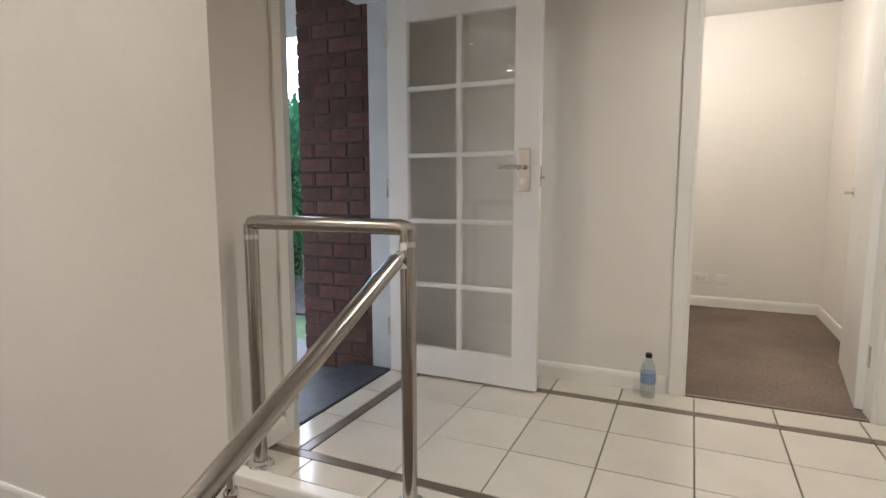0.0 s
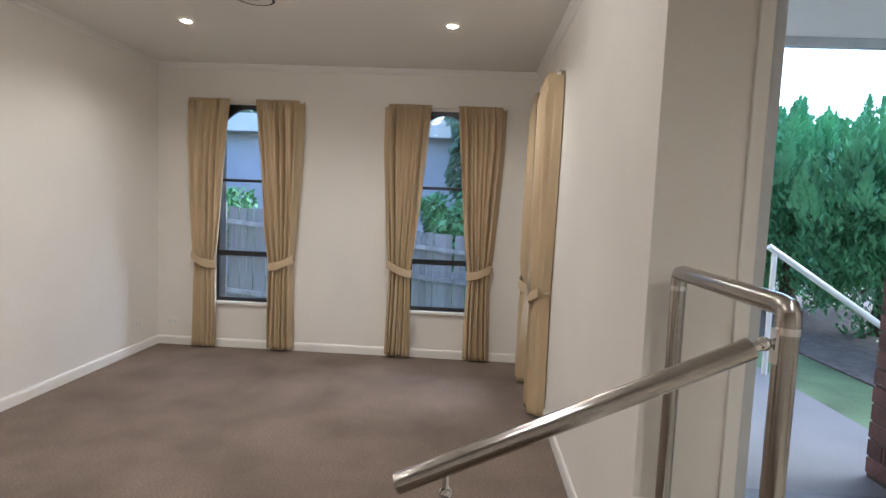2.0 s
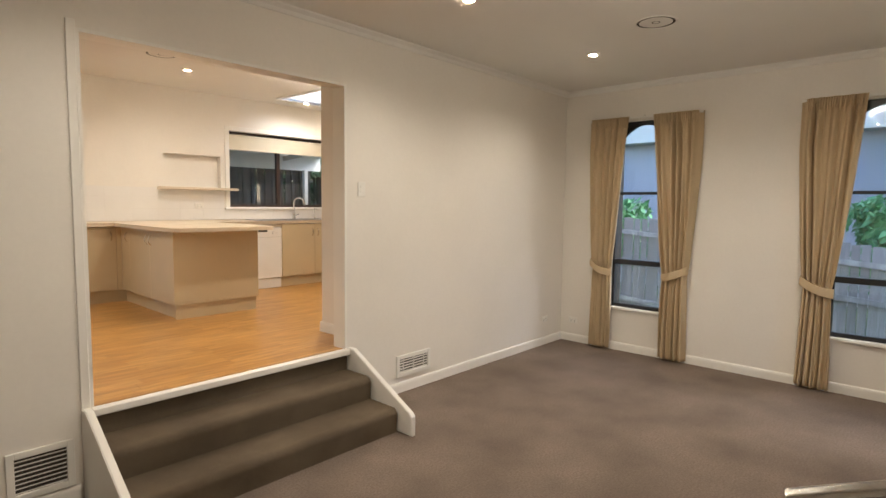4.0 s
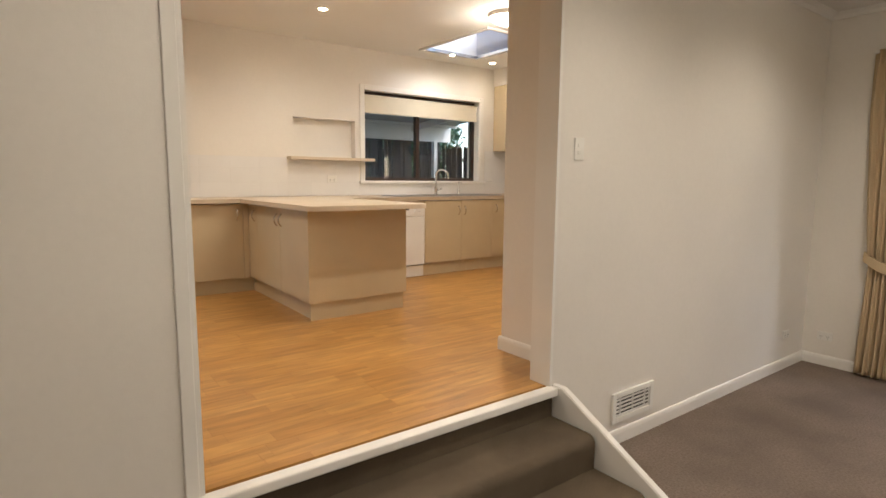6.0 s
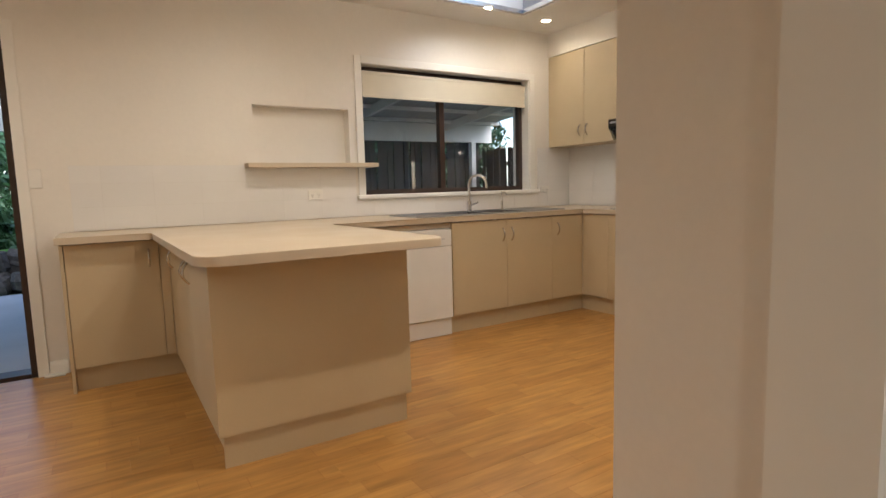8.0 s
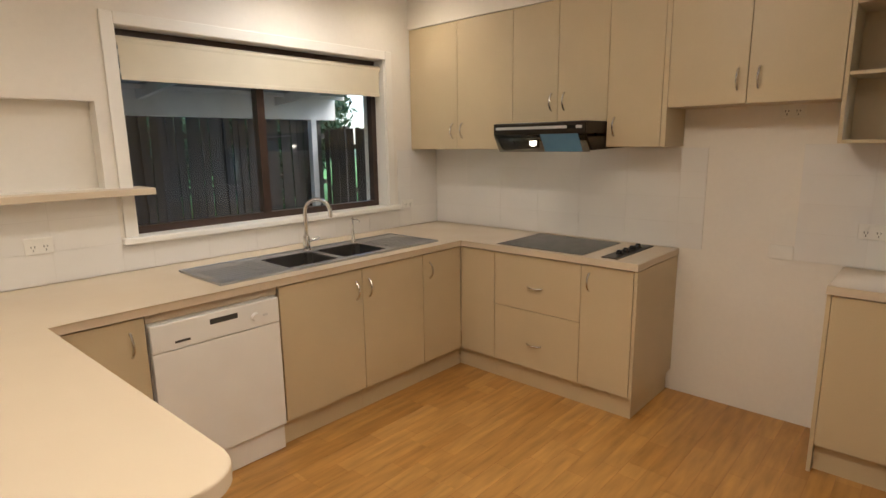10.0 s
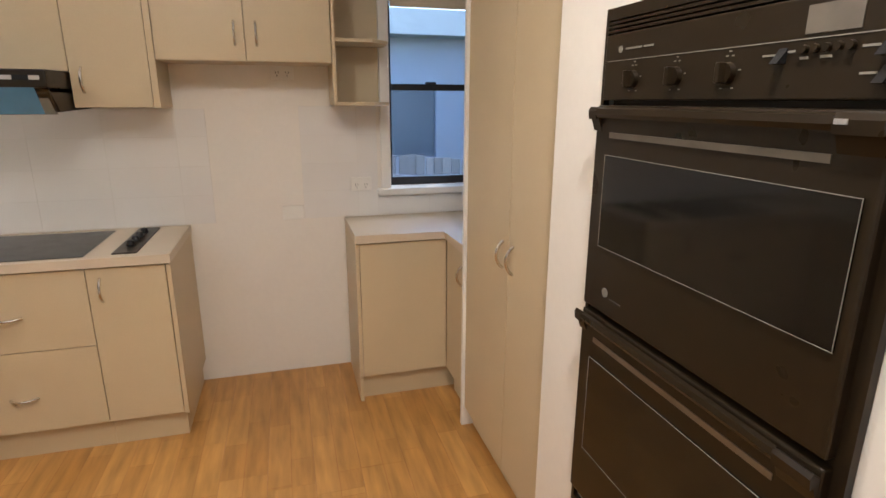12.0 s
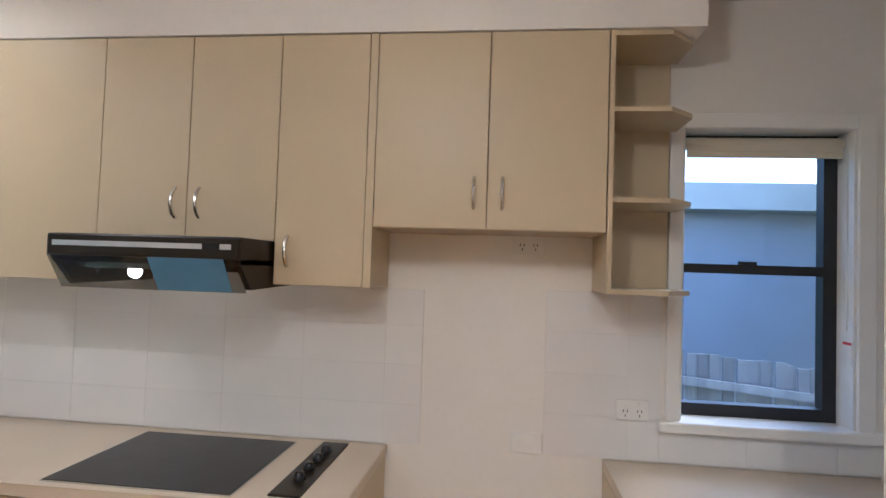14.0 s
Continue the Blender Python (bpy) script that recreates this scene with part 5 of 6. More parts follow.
def roller(name, u0, u1, axis, plane, ztop, zbot, label):
    """Roller blind, pulled partly down."""
    t = thing(name, ((u0 + u1) / 2, plane, ztop) if axis == "y" else (plane, (u0 + u1) / 2, ztop), label, "blind", "roller blinds")
    if axis == "y":
        part("roll", cyl(bmesh.new(), (u0, plane, ztop - 0.03), (u1, plane, ztop - 0.03), 0.024), BLIND, t, smooth=True)
        part("cloth", B(u0 + 0.01, u1 - 0.01, plane + 0.020, plane + 0.0215, zbot, ztop - 0.03), BLIND, t)
        part("hem_bar", B(u0 + 0.01, u1 - 0.01, plane + 0.015, plane + 0.026, zbot - 0.012, zbot + 0.012, 0.003), BLIND, t)
    else:
        part("roll", cyl(bmesh.new(), (plane, u0, ztop - 0.03), (plane, u1, ztop - 0.03), 0.024), BLIND, t, smooth=True)
        part("cloth", B(plane + 0.020, plane + 0.0215, u0 + 0.01, u1 - 0.01, zbot, ztop - 0.03), BLIND, t)
        part("hem_bar", B(plane + 0.015, plane + 0.026, u0 + 0.01, u1 - 0.01, zbot - 0.012, zbot + 0.012, 0.003), BLIND, t)
    return t


roller("roller_blind", KW[0] + 0.015, KW[1] - 0.015, "y", YB - 0.055, KW[3] - 0.034, 2.385, "cream roller blind mostly rolled up in the kitchen window")
roller("roller_blind", SD[0] + 0.015, SD[1] - 0.015, "y", YB - 0.045, SD[3] - 0.01, 2.515, "cream roller blind rolled up above the sliding door")
roller("roller_blind", FW[0] + 0.015, FW[1] - 0.015, "x", XW - 0.06, FW[3] - 0.012, 2.53, "cream roller blind rolled up in the small window")

# small sash window
fw = thing("window_5", (XW - 0.1, (FW[0] + FW[1]) / 2, FW[2]), "small black aluminium sash window with white trim", "window", kind="structure")
x0, x1 = XW - 0.15, XW - 0.10
for u0, u1 in ((FW[0], FW[0] + 0.035), (FW[1] - 0.055, FW[1])):
    part("stile", B(x0, x1, u0, u1, FW[2], FW[3]), ALUB, fw)
part("bottom_rail", B(x0, x1, FW[0] + 0.035, FW[1] - 0.055, FW[2], FW[2] + 0.045), ALUB, fw)
part("top_rail", B(x0, x1, FW[0] + 0.035, FW[1] - 0.055, FW[3] - 0.03, FW[3]), ALUB, fw)
part("meeting_rail", B(x0, x1 + 0.01, FW[0] + 0.035, FW[1] - 0.055, 2.09, 2.125), ALUB, fw)
part("catch", B(x1 + 0.01, x1 + 0.03, -1.84, -1.78, 2.125, 2.137), ALUB, fw)
g = part("pane", B(XW - 0.128, XW - 0.124, FW[0] + 0.035, FW[1] - 0.055, FW[2] + 0.045, FW[3] - 0.03), GLASS, fw)
g.visible_shadow = False
bm = bmesh.new()
box(bm, XW, XW + 0.016, FW[0] - 0.05, FW[0], FW[2], FW[3] + 0.055, 0.004)
box(bm, XW, XW + 0.016, FW[1], FW[1] + 0.06, FW[2], FW[3] + 0.055, 0.004)
box(bm, XW, XW + 0.016, FW[0], FW[1], FW[3], FW[3] + 0.055, 0.004)
box(bm, XW - 0.10, XW, FW[1] - 0.008, FW[1], FW[2], FW[3])
box(bm, XW - 0.10, XW, FW[0], FW[0] + 0.008, FW[2], FW[3])
part("architrave", bm, TRIM, fw, "white painted architrave")
part("sill", B(XW - 0.10, XW + 0.035, FW[0] - 0.075, FW[1] + 0.09, FW[2] - 0.04, FW[2] + 0.001, 0.008), TRIM, fw, "white painted sill board")
cd = thing("blind_cord", (XW - 0.03, FW[1] - 0.04, 1.85), "white blind cord with a small warning tag", "cord")
part("cord", tube(bmesh.new(), [(XW - 0.035, FW[1] - 0.012, 2.56), (XW - 0.033, FW[1] - 0.013, 2.2), (XW - 0.035, FW[1] - 0.012, 1.90)], 0.0022, 6), WHITEP, cd)
part("tag", B(XW - 0.055, XW - 0.005, FW[1] - 0.0115, FW[1] - 0.0085, 1.78, 1.86), WHITEP, cd)
part("red_mark", B(XW - 0.055, XW - 0.005, FW[1] - 0.0125, FW[1] - 0.0115, 1.85, 1.86), mat("red_print", (0.55, 0.05, 0.05), 0.5, var=0.1), cd)

# double wall oven
ov = thing("wall_oven", (-2.16, -1.86, OV[2]), "black double wall oven with glass doors", "oven")
oy0 = OY - 0.002
ox0, ox1 = OV[0] - 0.012, OV[1] + 0.012
part("oven_body", B(OV[0] + 0.004, OV[1] - 0.004, OY + 0.007, -1.40, OV[2] + 0.003, OV[3] - 0.003), BLACKP, ov)
part("surround", slab("y", oy0, oy0 - 0.014, ox0, ox1, OV[2] - 0.01, OV[3] + 0.012, [(ox0 + 0.012, ox1 - 0.034, OV[2] + 0.01, OV[3] - 0.01)]), BLACKP, ov)
cp = part("control_panel", B(-2.470, -1.828, oy0 - 0.024, OY + 0.004, 2.038, 2.172, 0.003), BLACKP, ov)
for k in range(4):
    part("vent_slat", B(ox0 + 0.022, ox1 - 0.022, oy0 - 0.02, oy0, 2.176 + k * 0.0085, 2.181 + k * 0.0085), BLACKP, ov)
for xk in (-2.360, -2.232, -2.108):
    part("knob", cyl(bmesh.new(), (xk, oy0 - 0.024, 2.08), (xk, oy0 - 0.034, 2.08), 0.0165, 0.0155, seg=20), BLACKP, cp, smooth=True)
    part("knob_grip", B(xk - 0.0045, xk + 0.0045, oy0 - 0.048, oy0 - 0.03, 2.064, 2.096, 0.002), BLACKP, cp)
    for dx, dz in ((-0.006, 0.026), (0.0, 0.033), (0.006, 0.026), (0.023, 0.004), (-0.023, 0.004), (-0.012, -0.023), (0.012, -0.023)):
        part("mark", B(xk + dx - 0.0022, xk + dx + 0.0022, oy0 - 0.0252, oy0 - 0.024, 2.08 + dz - 0.001, 2.08 + dz + 0.001), PRINT, cp)
for xk, zk in ((-2.010, 2.098), (-1.861, 2.100), (-1.859, 2.068)):
    bm = bmesh.new()
    prism(bm, [(oy0 - 0.024, zk - 0.011), (oy0 - 0.040, zk - 0.010), (oy0 - 0.027, zk + 0.006), (oy0 - 0.024, zk + 0.011)], "x", xk - 0.007, xk + 0.007)
    part("rocker_switch", bm, BLACKG, cp)
    part("print_bar", B(xk - 0.034, xk - 0.012, oy0 - 0.0252, oy0 - 0.024, zk + 0.001, zk + 0.004), PRINT, cp)
    part("print_bar", B(xk + 0.009, xk + 0.020, oy0 - 0.0252, oy0 - 0.024, zk + 0.004, zk + 0.007), PRINT, cp)
part("clock_display", B(-1.978, -1.900, oy0 - 0.0255, oy0 - 0.024, 2.124, 2.160), SILVERD, cp, "dull grey clock display")
for k in range(5):
    part("timer_button", cyl(bmesh.new(), (-1.974 + k * 0.0165, oy0 - 0.024, 2.105), (-1.974 + k * 0.0165, oy0 - 0.031, 2.105), 0.0055, seg=12), BLACKP, cp)
for a, b, z in ((-1.981, -1.968, 2.092), (-1.950, -1.934, 2.092), (-2.395, -2.342, 2.138), (-2.335, -2.305, 2.138)):
    part("print_bar", B(a, b, oy0 - 0.0252, oy0 - 0.024, z, z + 0.0035), PRINT, cp)
part("round_mark", cyl(bmesh.new(), (-2.413, oy0 - 0.024, 2.140), (-2.413, oy0 - 0.0252, 2.140), 0.007, seg=16), PRINT, cp)
part("thin_line", B(-2.459, -1.838, oy0 - 0.0252, oy0 - 0.024, 2.1175, 2.1188), PRINT, cp)


def oven_door(z0, z1, g0, g1):
    """Oven door with its glass between heights g0 and g1 and a moulded bar handle."""
    a, b = -2.477, -1.830
    d = part("oven_door", B(a + 0.006, b, oy0 - 0.034, oy0 - 0.004, z0, z1, 0.005), BLACKP, ov)
    part("door_glass", B(-2.420, -1.847, oy0 - 0.0375, oy0 - 0.034, g0, g1, 0.001), OVENG, d, "dark reflective glass")
    part("glass_line", slab("y", oy0 - 0.0382, oy0 - 0.0372, -2.420, -1.847, g0, g1, [(-2.419, -1.848, g0 + 0.0012, g1 - 0.0012)]), PRINT, d, "fine pale border line")
    bm = bmesh.new()
    end = [(oy0 - 0.034, z1 - 0.012), (oy0 - 0.047, z1 - 0.004), (oy0 - 0.052, z1 - 0.012), (oy0 - 0.050, z1 - 0.030), (oy0 - 0.044, z1 - 0.026), (oy0 - 0.034, z1 - 0.055)]
    prism(bm, end, "x", a, a + 0.03)
    prism(bm, end, "x", b - 0.065, b)
    prism(bm, [(oy0 - 0.042, z1 - 0.004), (oy0 - 0.050, z1 - 0.007), (oy0 - 0.052, z1 - 0.018), (oy0 - 0.048, z1 - 0.026), (oy0 - 0.041, z1 - 0.022)], "x", a + 0.03, b - 0.065)
    part("door_handle", bm, BLACKP, d, "black moulded bar handle")
    part("vent_strip", B(a + 0.065, b - 0.07, oy0 - 0.0362, oy0 - 0.034, z1 - 0.068, z1 - 0.056), SILVERD, d, "dull pale strip below the handle")
    return d


dA = oven_door(1.566, 2.028, 1.719, 1.924)
oven_door(1.050, 1.553, 1.193, 1.445)
part("handle_tag", B(-1.892, -1.874, oy0 - 0.0530, oy0 - 0.0515, 2.010, 2.017), SILVER, dA, "small bright tag on the handle")
part("badge", cyl(bmesh.new(), (-2.381, oy0 - 0.034, 1.619), (-2.381, oy0 - 0.0355, 1.619), 0.011, seg=16), PRINT, dA, "small round grey badge")
part("print_bar", B(-2.362, -2.321, oy0 - 0.0355, oy0 - 0.034, 1.606, 1.610), GAP, dA)

# sliding door
sdt = thing("door_sliding", (1.0, YB - 0.15, UP), "brown aluminium sliding glass door, half open", "door", kind="structure")
bm = bmesh.new()
box(bm, SD[0], SD[0] + 0.045, YB - 0.20, YB - 0.06, SD[2], SD[3])
box(bm, SD[1] - 0.045, SD[1], YB - 0.20, YB - 0.06, SD[2], SD[3])
box(bm, SD[0] + 0.045, SD[1] - 0.045, YB - 0.20, YB - 0.06, SD[3] - 0.05, SD[3])
box(bm, SD[0] + 0.045, SD[1] - 0.045, YB - 0.20, YB - 0.05, SD[2], SD[2] + 0.035)
part("door_frame", bm, ALUBR, sdt)


def panel(name, u0, u1, yc, sw, parent, mesh_=False):
    d = part(name, slab("y", yc - 0.016, yc + 0.016, u0, u1, SD[2] + 0.036, SD[3] - 0.051, [(u0 + sw, u1 - sw, SD[2] + 0.036 + 0.09, SD[3] - 0.051 - sw)]), ALUBR, parent)
    if not mesh_:
        g_ = part("pane", B(u0 + sw, u1 - sw, yc - 0.003, yc + 0.003, SD[2] + 0.126, SD[3] - 0.051 - sw), GLASS, d)
        g_.visible_shadow = False
    return d


pn = panel("sliding_panel", 0.865, 1.80, YB - 0.085, 0.05, sdt)
part("pull_handle", B(0.885, 0.905, YB - 0.066, YB - 0.045, 1.62, 1.80, 0.004), ALUB, pn, "black pull handle")
panel("fixed_panel", 1.02, 1.93, YB - 0.13, 0.06, sdt)
sc = panel("screen_panel", 1.04, 1.93, YB - 0.175, 0.065, sdt, True)
bm = bmesh.new()
u0, u1, z0, z1 = 1.105, 1.865, SD[2] + 0.126, SD[3] - 0.12
stp = 0.085
for k in range(-40, 60):
    for sg in (1, -1):
        c0 = u0 + k * stp
        a0, b0 = (z0, c0), (z1, c0 + sg * (z1 - z0) * 0.62)
        t0, t1 = 0.0, 1.0
        du = b0[1] - a0[1]
        lo, hi = sorted(((u0 - a0[1]) / du, (u1 - a0[1]) / du))
        t0, t1 = max(0, lo), min(1, hi)
        if t1 - t0 > 0.01:
            tube(bm, [(a0[1] + du * t, YB - 0.175 + sg * 0.002, z0 + (z1 - z0) * t) for t in (t0, t1)], 0.004, 5)
part("diamond_grille", bm, ALUBR, sc, "brown diamond security grille")
bm = bmesh.new()
box(bm, SD[0] - 0.055, SD[0] + 0.004, YB, YB + 0.016, UP, SD[3] + 0.055, 0.004)
box(bm, SD[1] - 0.004, SD[1] + 0.055, YB, YB + 0.016, UP, SD[3] + 0.055, 0.004)
box(bm, SD[0] + 0.004, SD[1] - 0.004, YB, YB + 0.016, SD[3] - 0.002, SD[3] + 0.055, 0.004)
structure("trim_sliding_door", bm, TRIM, "white painted architrave round the sliding door", "trim")
st = thing("door_sticker", (1.07, YB - 0.07, 1.6), "small white oval safety sticker on the glass", "sticker")
part("film", B(0.985, 1.075, YB - 0.0810, YB - 0.0802, 1.60, 1.622, 0.0002), PRINT, st)
solo("door_stop", B(0.02, 0.13, YB + 0.02, YB + 0.07, UP + 0.001, UP + 0.012, 0.003), WHITEP, "small white plastic strip on the floor", "strip")

# ---------------------------------------------------------------- outside


def ground_z(x, y):
    s = max(0.0, min(1.0, (abs(y + 0.95) - 3.3) / 1.3))
    s = s * s * (3 - 2 * s)
    z = -0.22 + 0.60 * s
    if -5.2 < x < 3.6 and -5.6 < y < 3.0:
        z = -0.4
    return z


xs = [-600, -120, -40, -20, -14, -11] + [-9 + 0.4 * i for i in range(40)] + [8, 12, 20, 60, 600]
ys = [-600, -120, -40, -24] + [-20 + 0.5 * i for i in range(80)] + [22, 30, 60, 120, 600]
bm = bmesh.new()
gv = [[bm.verts.new((x, y, ground_z(x, y))) for x in xs] for y in ys]
for j in range(len(ys) - 1):
    for i in range(len(xs) - 1):
        bm.faces.new((gv[j][i], gv[j][i + 1], gv[j + 1][i + 1], gv[j + 1][i]))
structure("ground", bm, GRASSF, "green lawn round the house", "ground")
structure("pavement_porch", B(-5.6, XD - 0.25, YL + 0.25, 4.55, 0.1, 0.425), CONC, "plain concrete porch slab", "pavement")
structure("ground_garden_bed", B(-11, 3.0, 5.3, 9.5, 0.1, 0.395), MULCH, "bark mulch garden bed under the shrubs", "garden bed")
structure("pavement_patio", B(-6.5, 5.5, -9.4, YB - 0.25, 0.1, 0.44), PATIO, "pale concrete patio slab", "pavement")
structure("ceiling_porch", B(-2.6, XD - 0.25, YL + 0.25, 5.4, 2.86, 2.98), CEIL, "white porch soffit lining", "ceiling")
structure("trim_porch_fascia", B(-2.66, -2.6, YL + 0.25, 5.4, 2.80, 3.1), JAMB, "grey painted fascia board", "trim")


def leaf_mass(name, centre, size, n, leaf, material, label, category, seed, trunk_to=None, ragged=0.35, upward=0.0, spires=0):
    """A crown of many small leaves round an uneven body, with limbs inside."""
    rnd = random.Random(seed)
    t = thing(name, (centre[0], centre[1], trunk_to if trunk_to is not None else centre[2] - size[2]), label, category)
    lobes = []
    for _ in range(26):
        while True:
            p = Vector((rnd.uniform(-1, 1), rnd.uniform(-1, 1), rnd.uniform(-1, 1)))
            if p.length < 1:
                break
        lobes.append((Vector((p.x * size[0], p.y * size[1], p.z * size[2])), rnd.uniform(0.22, 0.5)))
    tips = []
    for _ in range(spires):
        a, q = rnd.uniform(0, 6.283), rnd.random() ** 0.5
        up = math.sqrt(max(0.0, 1 - 0.8 * q * q))
        tips.append((Vector((math.cos(a) * q * size[0], math.sin(a) * q * size[1], size[2] * up * rnd.uniform(0.5, 0.95))), rnd.uniform(0.3, 0.6)))
    verts, faces = [], []
    for i in range(n):
        c, r = rnd.choice(lobes)
        d = Vector((rnd.gauss(0, 1), rnd.gauss(0, 1), rnd.gauss(0, 1))).normalized()
        rr = r * (1 - ragged * rnd.random() ** 2)
        p = Vector(centre) + c * 0.82 + Vector((d.x * size[0], d.y * size[1], d.z * size[2])) * rr
        nd = Vector((rnd.gauss(0, 1), rnd.gauss(0, 1), rnd.gauss(0, 1) + upward)).normalized()
        a = nd.orthogonal().normalized()
        if upward:
            a = (d * 0.7 + Vector((rnd.gauss(0, 0.45), rnd.gauss(0, 0.45), upward))).normalized()
        b = nd.cross(a).normalized()
        s = leaf * rnd.uniform(0.6, 1.5)
        if tips and i % 5 < 3:
            tc_, th = rnd.choice(tips)
            f = rnd.random()
            w = 0.11 * (1 - f) + 0.008
            out = Vector((rnd.gauss(0, 1), rnd.gauss(0, 1), 0))
            p = Vector(centre) + tc_ + out * w * 0.6 + Vector((0, 0, th * (f - 0.35)))
            a = (out * 0.35 + Vector((0, 0, 1))).normalized()
            b = a.orthogonal().normalized()
        k = len(verts)
        verts += [p - a * s, p + b * s * 0.38, p + a * s, p - b * s * 0.38]
        faces.append((k, k + 1, k + 2, k + 3))
    base = BASE[t]
    me = bpy.data.meshes.new("crown")
    me.from_pydata([v - base for v in verts], [], faces)
    me.materials.append(material)
    ob = new("crown", me)
    ob.parent = t
    z0 = base.z
    bm = bmesh.new()
    top = Vector(centre)
    cyl(bm, (centre[0], centre[1], z0 - 0.05), (centre[0] + 0.1, centre[1], centre[2]), 0.05 + 0.05 * size[2], 0.03 + 0.02 * size[2], seg=10)
    for c, r in lobes[:9]:
        mid = top + Vector((0, 0, -0.25 * size[2])) + c * 0.35
        tube(bm, [(centre[0] + 0.05, centre[1], centre[2] - 0.45 * size[2]), mid, top + c * 0.85], 0.02 + 0.008 * size[2], 6)
    part("trunk", bm, BARK, t)
    return t


# shrubs before the front door
for i, (x, y, rx, ry, h) in enumerate(((-6.7, 5.0, 0.9, 0.9, 1.15), (-6.0, 6.3, 0.95, 0.9, 1.28), (-4.9, 6.7, 0.9, 0.9, 1.12), (-3.8, 7.0, 0.9, 0.9, 1.05), (-6.5, 8.0, 1.1, 1.1, 1.45), (-7.6, 6.8, 1.1, 1.1, 1.45), (-2.7, 7.3, 0.9, 0.9, 1.0))):
    leaf_mass("conifer_shrub", (x, y, 0.35 + h), (rx, ry, h), 30000, 0.036, LEAF, "dense bright green conifer shrub with feathery tips", "shrub", 20 + i, 0.33, 0.3, 1.1, spires=110)
# handrail at the porch
pr = thing("porch_handrail", (-3.0, 5.1, 0.38), "pale grey metal handrail beside the path", "railing")
part("rail", tube(bmesh.new(), [(-3.0, 4.45, 1.42), (-3.0, 5.85, 0.52)], 0.024, 12), WHITEP, pr, smooth=True)
for y, z in ((4.5, 1.38), (5.78, 0.55)):
    part("post", cyl(bmesh.new(), (-3.0, y, 0.34), (-3.0, y, z), 0.02), WHITEP, pr, smooth=True)


def fence(name, p, q, z0, h, label, seed, pitch=0.105, wood=None, side=1, fall=0.0):
    """Paling fence from p to q with rails and posts behind."""
    rnd = random.Random(seed)
    p, q = Vector((*p, z0)), Vector((*q, z0))
    d = q - p
    n = int(d.length / pitch)
    u = d.normalized()
    v = Vector((-u.y, u.x, 0))
    t = thing(name, tuple(p), label, "fence")
    wood = wood or PALE
    ang = math.atan2(u.y, u.x)
    meshes = []
    for k in range(4):
        bm = bmesh.new()
        hh = h + rnd.uniform(-0.03, 0.03)
        box(bm, -0.049, 0.049, -0.007, 0.007, 0, hh)
        m_ = bpy.data.meshes.new("paling")
        bm.to_mesh(m_)
        bm.free()
        m_.materials.append(wood)
        meshes.append(m_)
    for i in range(n):
        ob = new("paling", meshes[rnd.randrange(4)])
        ob.parent = t
        c = u * (i + 0.5) * pitch + v * (0.012 if i % 2 else -0.002) + Vector((0, 0, -fall * (i + 0.5) * pitch))
        ob.location = c
        ob.rotation_euler = (rnd.uniform(-0.012, 0.012), rnd.uniform(-0.015, 0.015), ang)
    for z in (0.25, h * 0.55, h - 0.25):
        a, b = p + v * 0.045 * side + Vector((0, 0, z)), q + v * 0.045 * side + Vector((0, 0, z - fall * d.length))
        bm = bmesh.new()
        m = Matrix.LocRotScale((a + b) / 2, Euler((0, math.atan(fall), ang)), (d.length, 0.04, 0.07))
        bmesh.ops.create_cube(bm, size=1, matrix=m)
        part("rail", bm, wood, t)
    k = 0.4
    while k < d.length:
        c = p + u * k + v * 0.09 * side
        bm = bmesh.new()
        bmesh.ops.create_cube(bm, size=1, matrix=Matrix.LocRotScale((c.x, c.y, z0 - fall * k + (h + 0.05) / 2), Euler((0, 0, ang)), (0.1, 0.07, h + 0.05)))
        part("post", bm, wood, t)
        k += 2.4
    return t


fence("paling_fence", (-7.4, -4.6), (-7.4, 2.6), 0.12, 1.62, "weathered grey timber paling fence outside the lounge", 3, side=-1, fall=0.09)
fence("paling_fence", (-6.3, -9.2), (-6.3, -5.4), 0.3, 1.95, "dark timber paling fence beside the patio", 5, wood=DARKPALE)
# added screen that darkens the outlook from the kitchen window
fence("paling_fence", (-0.7, -9.24), (-6.35, -9.24), 0.3, 2.12, "dark paling fence added behind the patio to darken the view", 6, wood=DARKPALE)
for i, (x, y, z, r, h) in enumerate(((-9.7, 2.3, 2.7, 0.8, 1.8), (-9.6, 3.6, 2.6, 1.1, 1.6), (-17.5, -5.5, 4.6, 2.6, 1.9), (-9.2, -3.6, 1.9, 0.75, 0.9))):
    leaf_mass("garden_tree", (x, y, z), (r, r, h), 7000, 0.11, LEAFD, "leafy grey-green garden tree behind the fence", "tree", 50 + i, -0.2)
for i, (x, y) in enumerate(((-8.9, -2.75), (-8.6, 2.0))):
    leaf_mass("bush", (x, y, 1.2), (0.9, 0.9, 0.75), 4000, 0.08, LEAF, "green bush behind the fence", "bush", 70 + i, 0.0)

